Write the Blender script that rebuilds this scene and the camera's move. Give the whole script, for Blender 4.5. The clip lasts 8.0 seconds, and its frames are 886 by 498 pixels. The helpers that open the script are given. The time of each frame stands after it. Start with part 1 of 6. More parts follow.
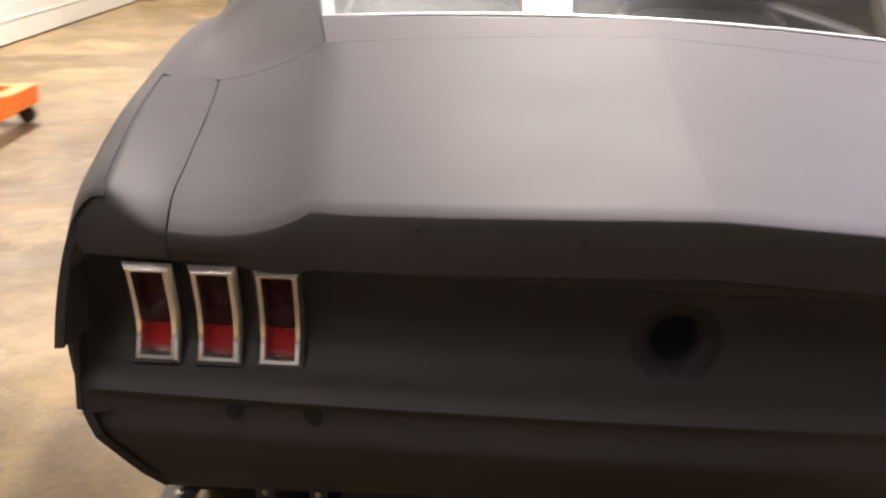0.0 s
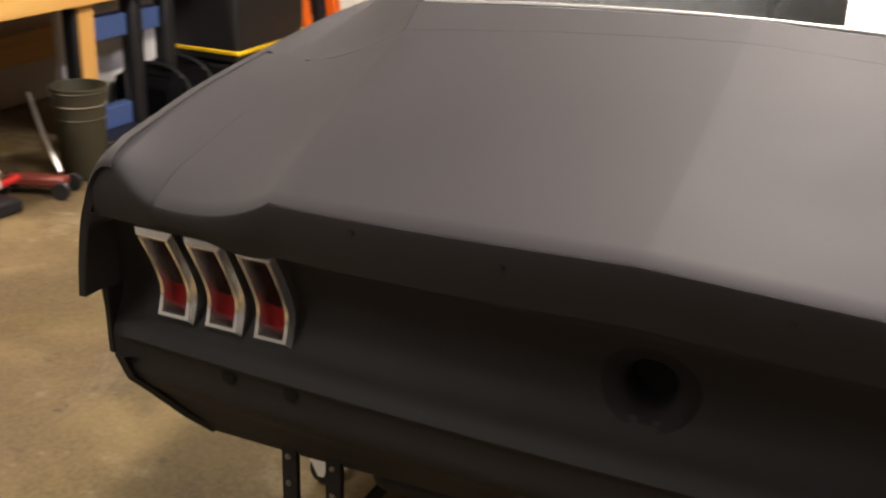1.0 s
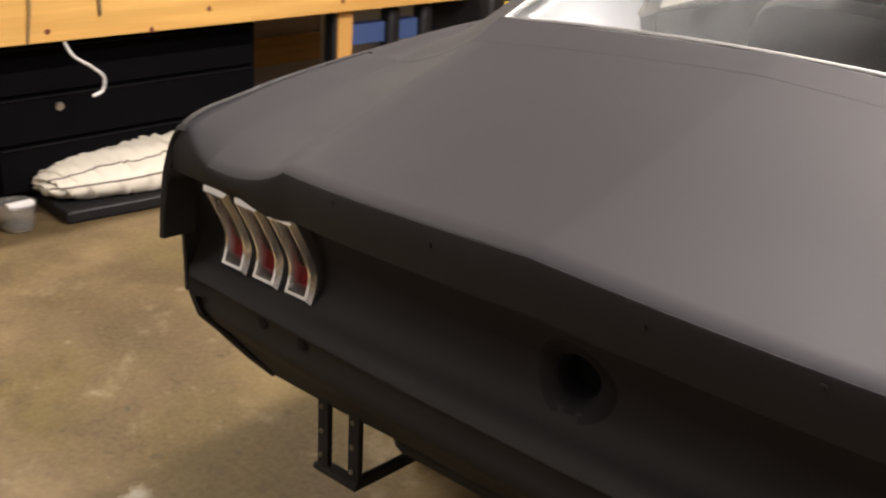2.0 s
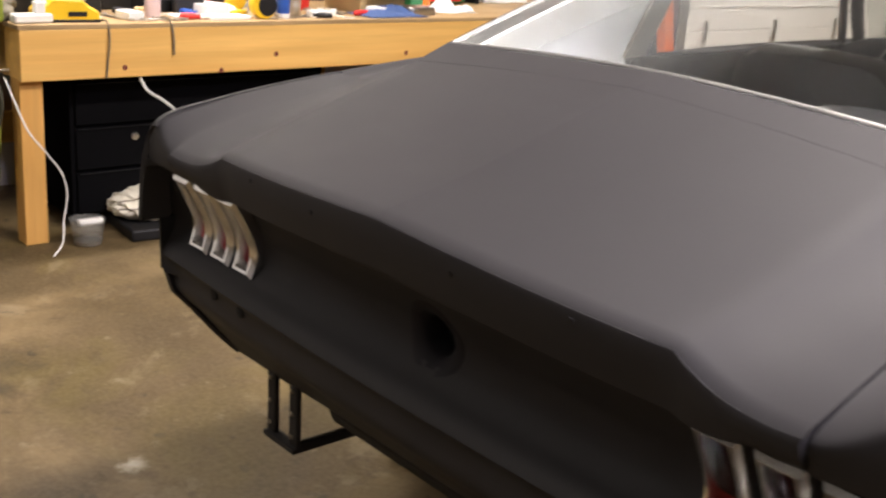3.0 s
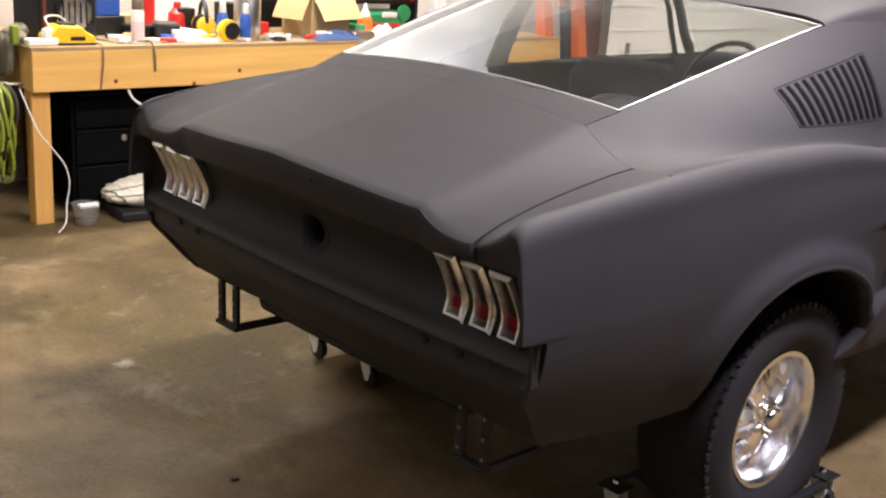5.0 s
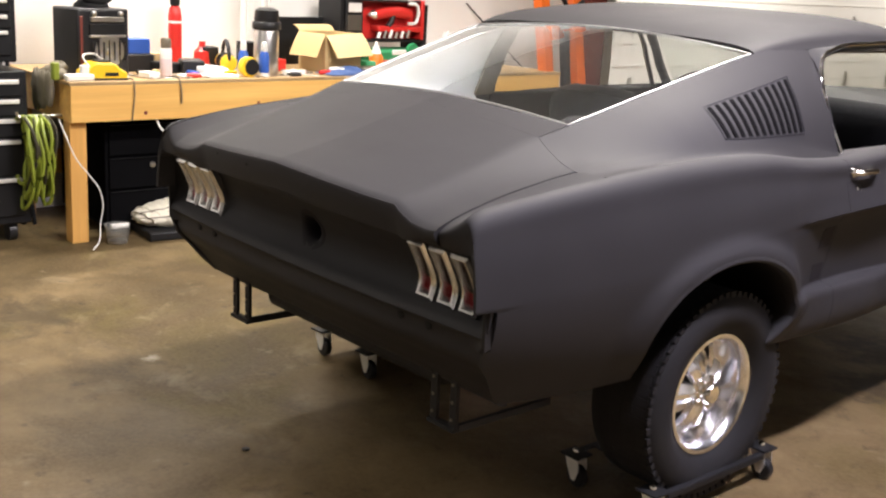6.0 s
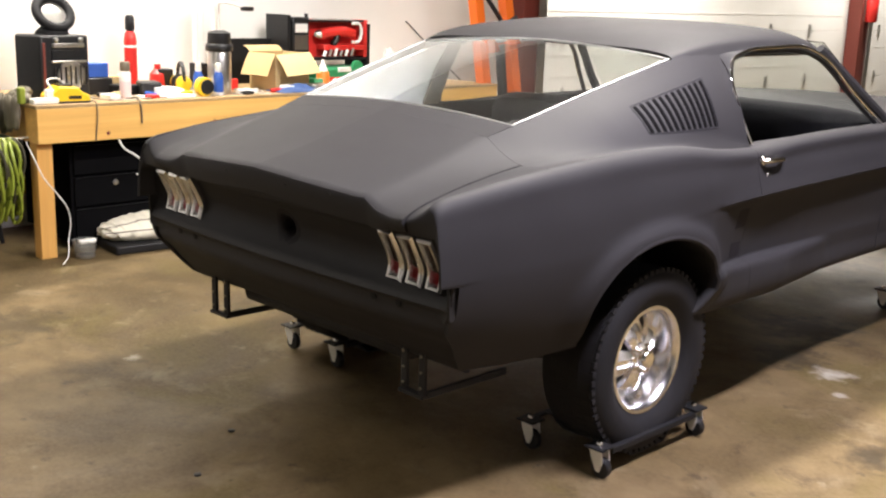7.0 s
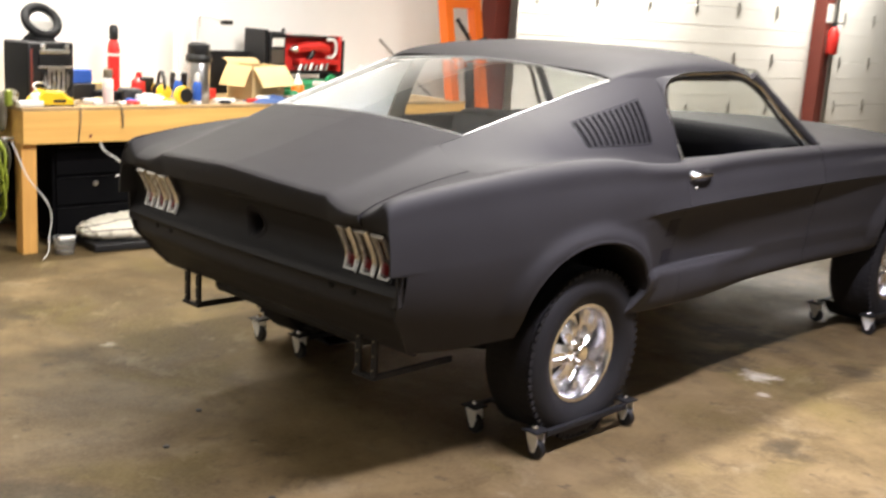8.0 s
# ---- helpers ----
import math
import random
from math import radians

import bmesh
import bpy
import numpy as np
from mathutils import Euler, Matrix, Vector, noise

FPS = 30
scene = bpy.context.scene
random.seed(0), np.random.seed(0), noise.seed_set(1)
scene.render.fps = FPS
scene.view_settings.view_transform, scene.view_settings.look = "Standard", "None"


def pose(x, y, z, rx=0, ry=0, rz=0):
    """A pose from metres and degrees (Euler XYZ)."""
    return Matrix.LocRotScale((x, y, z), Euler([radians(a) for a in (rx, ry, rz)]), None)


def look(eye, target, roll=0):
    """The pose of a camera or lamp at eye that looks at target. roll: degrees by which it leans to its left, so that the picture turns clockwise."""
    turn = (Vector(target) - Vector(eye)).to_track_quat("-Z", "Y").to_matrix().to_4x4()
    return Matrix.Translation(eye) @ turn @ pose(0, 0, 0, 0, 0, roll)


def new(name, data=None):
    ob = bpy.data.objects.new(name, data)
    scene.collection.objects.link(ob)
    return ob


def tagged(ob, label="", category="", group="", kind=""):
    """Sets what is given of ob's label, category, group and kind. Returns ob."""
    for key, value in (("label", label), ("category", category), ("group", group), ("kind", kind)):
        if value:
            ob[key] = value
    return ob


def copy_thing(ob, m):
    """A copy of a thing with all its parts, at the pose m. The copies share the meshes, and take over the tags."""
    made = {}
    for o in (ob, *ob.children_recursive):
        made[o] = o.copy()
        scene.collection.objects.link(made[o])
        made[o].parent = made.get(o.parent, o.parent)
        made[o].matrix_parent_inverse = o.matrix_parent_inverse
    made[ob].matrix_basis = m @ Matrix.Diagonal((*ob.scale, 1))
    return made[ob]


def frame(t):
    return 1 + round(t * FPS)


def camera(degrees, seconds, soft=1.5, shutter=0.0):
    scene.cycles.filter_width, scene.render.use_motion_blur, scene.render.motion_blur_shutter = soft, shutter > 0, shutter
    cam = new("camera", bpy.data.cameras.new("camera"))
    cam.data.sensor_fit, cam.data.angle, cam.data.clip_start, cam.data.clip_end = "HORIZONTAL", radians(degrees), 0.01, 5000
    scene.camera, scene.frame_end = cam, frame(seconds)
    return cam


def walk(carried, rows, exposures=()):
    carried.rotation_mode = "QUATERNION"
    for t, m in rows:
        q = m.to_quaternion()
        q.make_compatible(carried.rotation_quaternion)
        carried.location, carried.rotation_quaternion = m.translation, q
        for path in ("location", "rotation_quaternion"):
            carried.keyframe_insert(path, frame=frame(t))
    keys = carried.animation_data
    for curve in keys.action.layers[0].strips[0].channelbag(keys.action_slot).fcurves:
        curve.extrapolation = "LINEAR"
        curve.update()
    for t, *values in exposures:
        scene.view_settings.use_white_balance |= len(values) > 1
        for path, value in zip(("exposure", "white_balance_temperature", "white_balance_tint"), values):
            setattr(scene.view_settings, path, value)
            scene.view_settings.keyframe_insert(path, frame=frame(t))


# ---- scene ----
import functools

cam = camera(44.4, 8.0, soft=2.2, shutter=0.5)
PATH = [
    (0, (-0.349, -1.318, 1.327), (-0.317, 0.585, 0.712), 3.23),
    (0.5, (-0.088, -1.156, 1.386), (-0.489, 0.667, 0.668), 2.07),
    (1, (0.227, -1.143, 1.414), (-0.505, 0.566, 0.676), 2.18),
    (1.5, (0.546, -1.056, 1.412), (-0.498, 0.500, 0.713), 1.40),
    (1.7, (0.600, -1.062, 1.440), (-0.514, 0.434, 0.718), 2.58),
    (2.8, (1.063, -0.971, 1.414), (-0.349, 0.291, 0.771), 3.46),
    (3, (1.145, -0.980, 1.406), (-0.267, 0.298, 0.796), 4.23),
    (3.5, (1.329, -1.107, 1.433), (-0.022, 0.250, 0.858), 5.07),
    (4, (1.593, -1.196, 1.448), (0.230, 0.151, 0.877), 4.53),
    (4.2, (1.741, -1.227, 1.457), (0.347, 0.083, 0.874), 3.99),
    (5.3, (2.243, -1.544, 1.511), (0.820, -0.244, 0.976), 3.88),
    (5.5, (2.334, -1.570, 1.504), (0.885, -0.289, 0.998), 3.84),
    (6, (2.570, -1.684, 1.519), (1.112, -0.408, 1.024), 3.31),
    (6.5, (2.707, -1.882, 1.523), (1.306, -0.531, 1.063), 3.62),
    (7, (2.823, -2.001, 1.528), (1.433, -0.639, 1.068), 1.89),
    (7.4, (2.969, -2.066, 1.524), (1.571, -0.724, 1.028), 4.00),
    (7.5, (2.984, -2.071, 1.532), (1.587, -0.730, 1.031), 4.26),
    (8, (3.133, -2.193, 1.539), (1.768, -0.795, 1.115), 3.70),
]
EXPOSURE = [(0.0, 1.26, 6800, 17), (0.3, 1.08, 6800, 17), (0.6, 0.82, 6900, 16), (1.0, 0.60, 7000, 15), (2.0, 0.54, 6800, 15), (3.0, 0.44, 6600, 15), (3.5, 0.38, 6500, 15), (4.0, 0.50, 6500, 15), (5.0, 0.58, 6500, 14), (7.0, 0.76, 6500, 10), (7.6, 0.74, 6500, 9), (8.0, 0.84, 6500, 8)]
walk(cam, [(t, look(eye, target, roll)) for t, eye, target, roll in PATH], EXPOSURE)

# ---------------------------------------------------------------- light
world = bpy.data.worlds.new("world")
scene.world = world
world.use_nodes = True
world.node_tree.nodes["Background"].inputs[0].default_value = (0.05, 0.05, 0.055, 1)
world.node_tree.nodes["Background"].inputs[1].default_value = 0.1

CEILING = 3.6


def tube_lamp(x, y, length, turn, watts, spread_angle, colour=(1.0, 0.94, 0.86)):
    """The light of one unseen fluorescent fixture under the ceiling, inferred or added as fill."""
    data = bpy.data.lights.new("fluorescent_light", "AREA")
    data.shape, data.size, data.size_y = "RECTANGLE", length, 0.22
    data.energy, data.color, data.spread = watts, colour, radians(spread_angle)
    ob = new("fluorescent_light", data)
    ob.matrix_world = pose(x, y, CEILING - 0.13, 0, 0, turn)
    return ob


COOL = (0.89, 0.845, 1.0)
# All out of view; the last two are only added as fill light.
LAMPS = [(0.1, 1.9, 2.4, 90, 175, 180), (2.0, 1.1, 2.4, 90, 150, 160, COOL), (-3.45, 1.1, 2.4, 90, 66, 120), (-3.35, 7.0, 2.4, 90, 165, 150), (-3.2, 11.6, 2.4, 90, 120, 160), (5.8, 2.5, 2.4, 90, 20, 160, COOL), (-1.4, -2.2, 2.4, 90, 32, 150), (0.5, -6.5, 2.4, 0, 22, 180)]
for lamp in LAMPS:
    tube_lamp(*lamp)


# ---------------------------------------------------------------- materials
def material(name, colour, rough=0.5, metal=0.0, spec=0.5, vary=0.15, scale=8.0, bump=0.0, bump_scale=60.0, coat=0.0,
             second=None, second_scale=1.5, second_amount=0.5, transmission=0.0, ior=1.45, emission=None, power=0.0, piece=0.0, stretch=None):
    """A procedural surface: base colour with grain and larger stains, roughness wear and fine relief."""
    m = bpy.data.materials.new(name)
    m.use_nodes = True
    nt = m.node_tree
    b = nt.nodes["Principled BSDF"]
    b.inputs["Base Color"].default_value = (*colour, 1)
    b.inputs["Roughness"].default_value = rough
    b.inputs["Metallic"].default_value = metal
    b.inputs["Specular IOR Level"].default_value = spec
    b.inputs["IOR"].default_value = ior
    b.inputs["Coat Weight"].default_value = coat
    b.inputs["Coat Roughness"].default_value = 0.15
    b.inputs["Transmission Weight"].default_value = transmission
    if emission:
        b.inputs["Emission Color"].default_value = (*emission, 1)
        b.inputs["Emission Strength"].default_value = power
    if vary or second or bump or piece:
        co = nt.nodes.new("ShaderNodeTexCoord")
        place = co.outputs["Object"]
        if stretch:
            mapping = nt.nodes.new("ShaderNodeMapping")
            mapping.inputs["Scale"].default_value = stretch
            nt.links.new(place, mapping.inputs["Vector"])
            place = mapping.outputs["Vector"]
    last = None
    if vary or second:
        n1 = nt.nodes.new("ShaderNodeTexNoise")
        n1.inputs["Scale"].default_value = scale
        n1.inputs["Detail"].default_value = 8
        n1.inputs["Roughness"].default_value = 0.6
        nt.links.new(place, n1.inputs["Vector"])
        mix = nt.nodes.new("ShaderNodeMix")
        mix.data_type = "RGBA"
        mix.inputs["A"].default_value = (*[c * (1 - vary) for c in colour], 1)
        mix.inputs["B"].default_value = (*[min(1, c * (1 + vary)) for c in colour], 1)
        nt.links.new(n1.outputs["Fac"], mix.inputs["Factor"])
        last = mix.outputs["Result"]
        rr = nt.nodes.new("ShaderNodeMapRange")
        rr.inputs["From Min"].default_value, rr.inputs["From Max"].default_value = 0.3, 0.7
        rr.inputs["To Min"].default_value = max(0.02, rough - 0.25 * vary)
        rr.inputs["To Max"].default_value = min(1, rough + 0.25 * vary)
        nt.links.new(n1.outputs["Fac"], rr.inputs["Value"])
        nt.links.new(rr.outputs["Result"], b.inputs["Roughness"])
    if second:
        n2 = nt.nodes.new("ShaderNodeTexNoise")
        n2.inputs["Scale"].default_value = second_scale
        n2.inputs["Detail"].default_value = 6
        nt.links.new(place, n2.inputs["Vector"])
        ramp = nt.nodes.new("ShaderNodeMapRange")
        ramp.inputs["From Min"].default_value, ramp.inputs["From Max"].default_value = 0.42, 0.66
        ramp.inputs["To Max"].default_value = second_amount
        nt.links.new(n2.outputs["Fac"], ramp.inputs["Value"])
        mix2 = nt.nodes.new("ShaderNodeMix")
        mix2.data_type = "RGBA"
        nt.links.new(ramp.outputs["Result"], mix2.inputs["Factor"])
        nt.links.new(last, mix2.inputs["A"])
        mix2.inputs["B"].default_value = (*second, 1)
        last = mix2.outputs["Result"]
    if piece:
        info = nt.nodes.new("ShaderNodeObjectInfo")
        hsv = nt.nodes.new("ShaderNodeHueSaturation")
        mr = nt.nodes.new("ShaderNodeMapRange")
        mr.inputs["To Min"].default_value, mr.inputs["To Max"].default_value = 1 - piece, 1 + piece
        nt.links.new(info.outputs["Random"], mr.inputs["Value"])
        nt.links.new(mr.outputs["Result"], hsv.inputs["Value"])
        nt.links.new(last, hsv.inputs["Color"])
        last = hsv.outputs["Color"]
    if last:
        nt.links.new(last, b.inputs["Base Color"])
    if bump:
        n3 = nt.nodes.new("ShaderNodeTexNoise")
        n3.inputs["Scale"].default_value = bump_scale
        n3.inputs["Detail"].default_value = 4
        nt.links.new(co.outputs["Object"], n3.inputs["Vector"])
        bp = nt.nodes.new("ShaderNodeBump")
        bp.inputs["Strength"].default_value = bump
        bp.inputs["Distance"].default_value = 0.004
        nt.links.new(n3.outputs["Fac"], bp.inputs["Height"])
        nt.links.new(bp.outputs["Normal"], b.inputs["Normal"])
    return m


PRIMER = material("satin_black_primer", (0.0280, 0.0266, 0.0278), 0.62, spec=0.22, vary=0.12, scale=5, second=(0.036, 0.0346, 0.0355), second_scale=1.4, second_amount=0.45, bump=0.03, bump_scale=180)
# Darker than the main primer; also paints the shade of the scoop recesses.
PRIMER_DARK = material("dark_primer_and_recess_shade", (0.020, 0.0185, 0.021), 0.65, spec=0.15, vary=0.12, scale=6, bump=0.03, bump_scale=160)
UNDER = material("undercoat_black", (0.012, 0.011, 0.011), 0.7, vary=0.3, scale=12, bump=0.2, bump_scale=80)
CHROME = material("chrome", (0.82, 0.80, 0.77), 0.10, metal=1, vary=0.04, scale=30)
TRIM = material("brushed_trim", (0.40, 0.40, 0.39), 0.48, metal=1, vary=0.06, scale=40)
LENS = material("red_lens", (0.020, 0.0008, 0.0015), 0.25, spec=0.2, vary=0.05, scale=40)
LENS_BRIGHT = material("brighter_red_lens", (0.19, 0.004, 0.008), 0.3, spec=0.3, vary=0.15, scale=60)
BEZEL = material("bright_bezel", (0.90, 0.90, 0.90), 0.22, metal=1, vary=0.10, scale=60)
ZINC = material("bright_zinc_plate", (0.80, 0.78, 0.72), 0.45, metal=0.2, vary=0.10, scale=30)
DULLBLACK = material("dull_black_steel", (0.004, 0.004, 0.0046), 0.8, spec=0.03, vary=0.2, scale=9)
# Near-black slats carry the shade of a louvre recess in their colour.
LOUVRE = material("recess_shade_louvre", (0.006, 0.0055, 0.0065), 0.9, spec=0.03, vary=0.15, scale=20)
RUBBER = material("tyre_rubber", (0.014, 0.0135, 0.0145), 0.72, spec=0.3, vary=0.2, scale=14, bump=0.1, bump_scale=90)
ALLOY = material("polished_alloy", (0.88, 0.88, 0.90), 0.20, metal=1, vary=0.08, scale=22)
GLASS = material("window_glass", (0.93, 0.97, 0.94), 0.02, vary=0, transmission=1.0, ior=1.5)
VEILED = material("veiled_window_glass", (0.95, 0.98, 0.96), 0.01, vary=0.0, transmission=1.0, ior=1.50)


def reflection_film(m, most):
    """Paints a pale reflected haze on a pane as a diffuse film, thick at the car's left and thinner towards its right.
    """
    nt = m.node_tree
    co = nt.nodes.new("ShaderNodeTexCoord")
    noise = nt.nodes.new("ShaderNodeTexNoise")
    noise.inputs["Scale"].default_value, noise.inputs["Detail"].default_value, noise.inputs["Distortion"].default_value = 5.0, 5.0, 0.6
    nt.links.new(co.outputs["Object"], noise.inputs["Vector"])
    axes = nt.nodes.new("ShaderNodeSeparateXYZ")
    nt.links.new(co.outputs["Object"], axes.inputs["Vector"])
    side_fade = nt.nodes.new("ShaderNodeMapRange")
    side_fade.interpolation_type = "SMOOTHSTEP"
    for key, value in (("From Min", -0.45), ("From Max", 0.15), ("To Min", most), ("To Max", 0.08 * most)):
        side_fade.inputs[key].default_value = value
    nt.links.new(axes.outputs["X"], side_fade.inputs["Value"])
    patch = nt.nodes.new("ShaderNodeMapRange")
    for key, value in (("From Min", 0.3), ("From Max", 0.7), ("To Min", 0.55), ("To Max", 1.3)):
        patch.inputs[key].default_value = value
    nt.links.new(noise.outputs["Fac"], patch.inputs["Value"])
    amount = nt.nodes.new("ShaderNodeMath")
    amount.operation = "MULTIPLY"
    nt.links.new(side_fade.outputs["Result"], amount.inputs[0])
    nt.links.new(patch.outputs["Result"], amount.inputs[1])
    film = nt.nodes.new("ShaderNodeBsdfDiffuse")
    film.inputs["Color"].default_value = (0.80, 0.84, 0.82, 1)
    mix = nt.nodes.new("ShaderNodeMixShader")
    nt.links.new(amount.outputs["Value"], mix.inputs["Fac"])
    nt.links.new(nt.nodes["Principled BSDF"].outputs["BSDF"], mix.inputs[1])
    nt.links.new(film.outputs["BSDF"], mix.inputs[2])
    nt.links.new(mix.outputs["Shader"], nt.nodes["Material Output"].inputs["Surface"])


# The pale film stands in for a bright reflection on the rear glass.
reflection_film(VEILED, 0.055)
SEAT = material("black_vinyl", (0.008, 0.008, 0.009), 0.5, spec=0.25, vary=0.2, scale=20, bump=0.1, bump_scale=120)
# Kept pale to mimic the white reflection across the rear window.
INNER = material("pale_inner_panel", (0.72, 0.74, 0.72), 0.45, vary=0.10, scale=5, second=(0.42, 0.42, 0.41), second_scale=3)
SHELF = material("bare_metal_shelf", (0.44, 0.45, 0.44), 0.5, vary=0.12, scale=6, second=(0.24, 0.24, 0.235), second_scale=2.5, second_amount=0.6)
PILLAR = material("brown_pillar_trim", (0.16, 0.13, 0.09), 0.5, vary=0.15, scale=6)
WHITE_WALL = material("white_wall_paint", (0.84, 0.83, 0.80), 0.55, vary=0.03, scale=3, second=(0.66, 0.64, 0.60), second_scale=0.8, second_amount=0.3, bump=0.05, bump_scale=40)
# For the unseen end wall, made dark to dull its sheen on the floor.
GREY_WALL = material("unseen_dark_wall", (0.16, 0.155, 0.145), 0.85, vary=0.15, scale=3, bump=0.1, bump_scale=30)
PINE = material("pine_board", (0.80, 0.47, 0.14), 0.5, vary=0.30, scale=34, second=(0.62, 0.32, 0.08), second_scale=16, second_amount=0.6, bump=0.06, bump_scale=60, stretch=(1, 0.045, 1))
PINE_POST = material("pine_post", (0.64, 0.35, 0.10), 0.5, vary=0.30, scale=34, second=(0.60, 0.31, 0.08), second_scale=16, second_amount=0.6, bump=0.06, bump_scale=60, stretch=(1, 1, 0.06))
BENCHTOP = material("worn_bench_top", (0.42, 0.28, 0.13), 0.6, vary=0.25, scale=6, second=(0.18, 0.12, 0.06), second_scale=3, second_amount=0.6)
BLACK = material("black_plastic", (0.014, 0.014, 0.015), 0.4, vary=0.15, scale=18)
BLACKSTEEL = material("black_painted_steel", (0.013, 0.013, 0.014), 0.45, spec=0.3, vary=0.2, scale=9)
STEEL = material("zinc_steel", (0.62, 0.61, 0.58), 0.32, metal=1, vary=0.12, scale=25)
WHITEPLASTIC = material("white_plastic", (0.78, 0.77, 0.74), 0.4, vary=0.04, scale=12)
YELLOW = material("yellow_plastic", (0.80, 0.52, 0.02), 0.38, vary=0.06, scale=12)
RED = material("red_paint", (0.62, 0.03, 0.025), 0.35, vary=0.08, scale=10)
GREEN = material("green_plastic", (0.03, 0.26, 0.10), 0.4, vary=0.08, scale=10)
BLUE = material("blue_plastic", (0.03, 0.10, 0.42), 0.4, vary=0.1, scale=10)
BLUE_DULL = material("dull_blue_crate", (0.05, 0.09, 0.22), 0.5, vary=0.15, scale=7)
ORANGE = material("orange_enamel", (0.85, 0.17, 0.02), 0.35, vary=0.08, scale=6)
CARD = material("cardboard", (0.50, 0.36, 0.17), 0.8, vary=0.08, scale=10)
# Paler card for the lit carton flap, also used for a tape roll.
CARD_PALE = material("lit_card_and_tape", (0.66, 0.52, 0.26), 0.8, vary=0.06, scale=10)
MAROON = material("maroon_paint", (0.16, 0.035, 0.025), 0.5, vary=0.2, scale=4)
HOSE = material("green_hose", (0.22, 0.27, 0.03), 0.45, vary=0.2, scale=20)
BAGWHITE = material("white_bag", (0.74, 0.70, 0.58), 0.6, vary=0.12, scale=9, bump=0.3, bump_scale=25)
GLOVE = material("grey_brown_cloth", (0.17, 0.15, 0.11), 0.85, vary=0.25, scale=14, bump=0.3, bump_scale=60)
OLIVE = material("olive_bin", (0.036, 0.032, 0.017), 0.6, vary=0.2, scale=8)
PAPER = material("paper", (0.80, 0.79, 0.76), 0.7, vary=0.04, scale=10)
# Unseen ceiling, set dark to weaken its reflection in the rear window.
CEIL = material("ceiling_board", (0.14, 0.135, 0.13), 0.85, vary=0.10, scale=3)
TUBE = material("lamp_diffuser", (0.9, 0.9, 0.88), 0.4, vary=0, emission=(1.0, 0.95, 0.86), power=6.0)
# Near-black base that paints the shade inside holes and behind the louvres.
VOID = material("painted_hole_shade", (0.003, 0.003, 0.003), 0.9, vary=0.1)
CLEAR = material("clear_plastic", (0.85, 0.85, 0.82), 0.12, vary=0, transmission=0.9, ior=1.2)
SKIN_PINK = material("pale_label", (0.72, 0.58, 0.60), 0.4, vary=0.08, scale=20)


OIL, CHALK = (0.022, 0.018, 0.012), (0.62, 0.58, 0.50)
STAINS = [(0.45, 2.8, 0.22, OIL, 0.8), (0.62, 2.35, 0.16, OIL, 0.75), (1.35, 1.55, 0.10, OIL, 0.7), (1.15, 2.75, 0.14, OIL, 0.6), (-1.9, -0.1, 0.20, OIL, 0.45), (-1.5, 0.9, 0.16, OIL, 0.4),
          (0.1, -0.9, 0.25, OIL, 0.35), (1.9, 0.5, 0.18, OIL, 0.4), (-1.7, 2.4, 0.25, OIL, 0.45), (1.7, 3.1, 0.2, OIL, 0.5), (0.86, 2.26, 0.075, CHALK, 0.5), (1.0, 2.05, 0.03, CHALK, 0.45),
          (-1.15, 0.1, 0.035, CHALK, 0.5), (2.1, 2.6, 0.05, CHALK, 0.5), (1.5, 0.7, 0.03, CHALK, 0.5)]


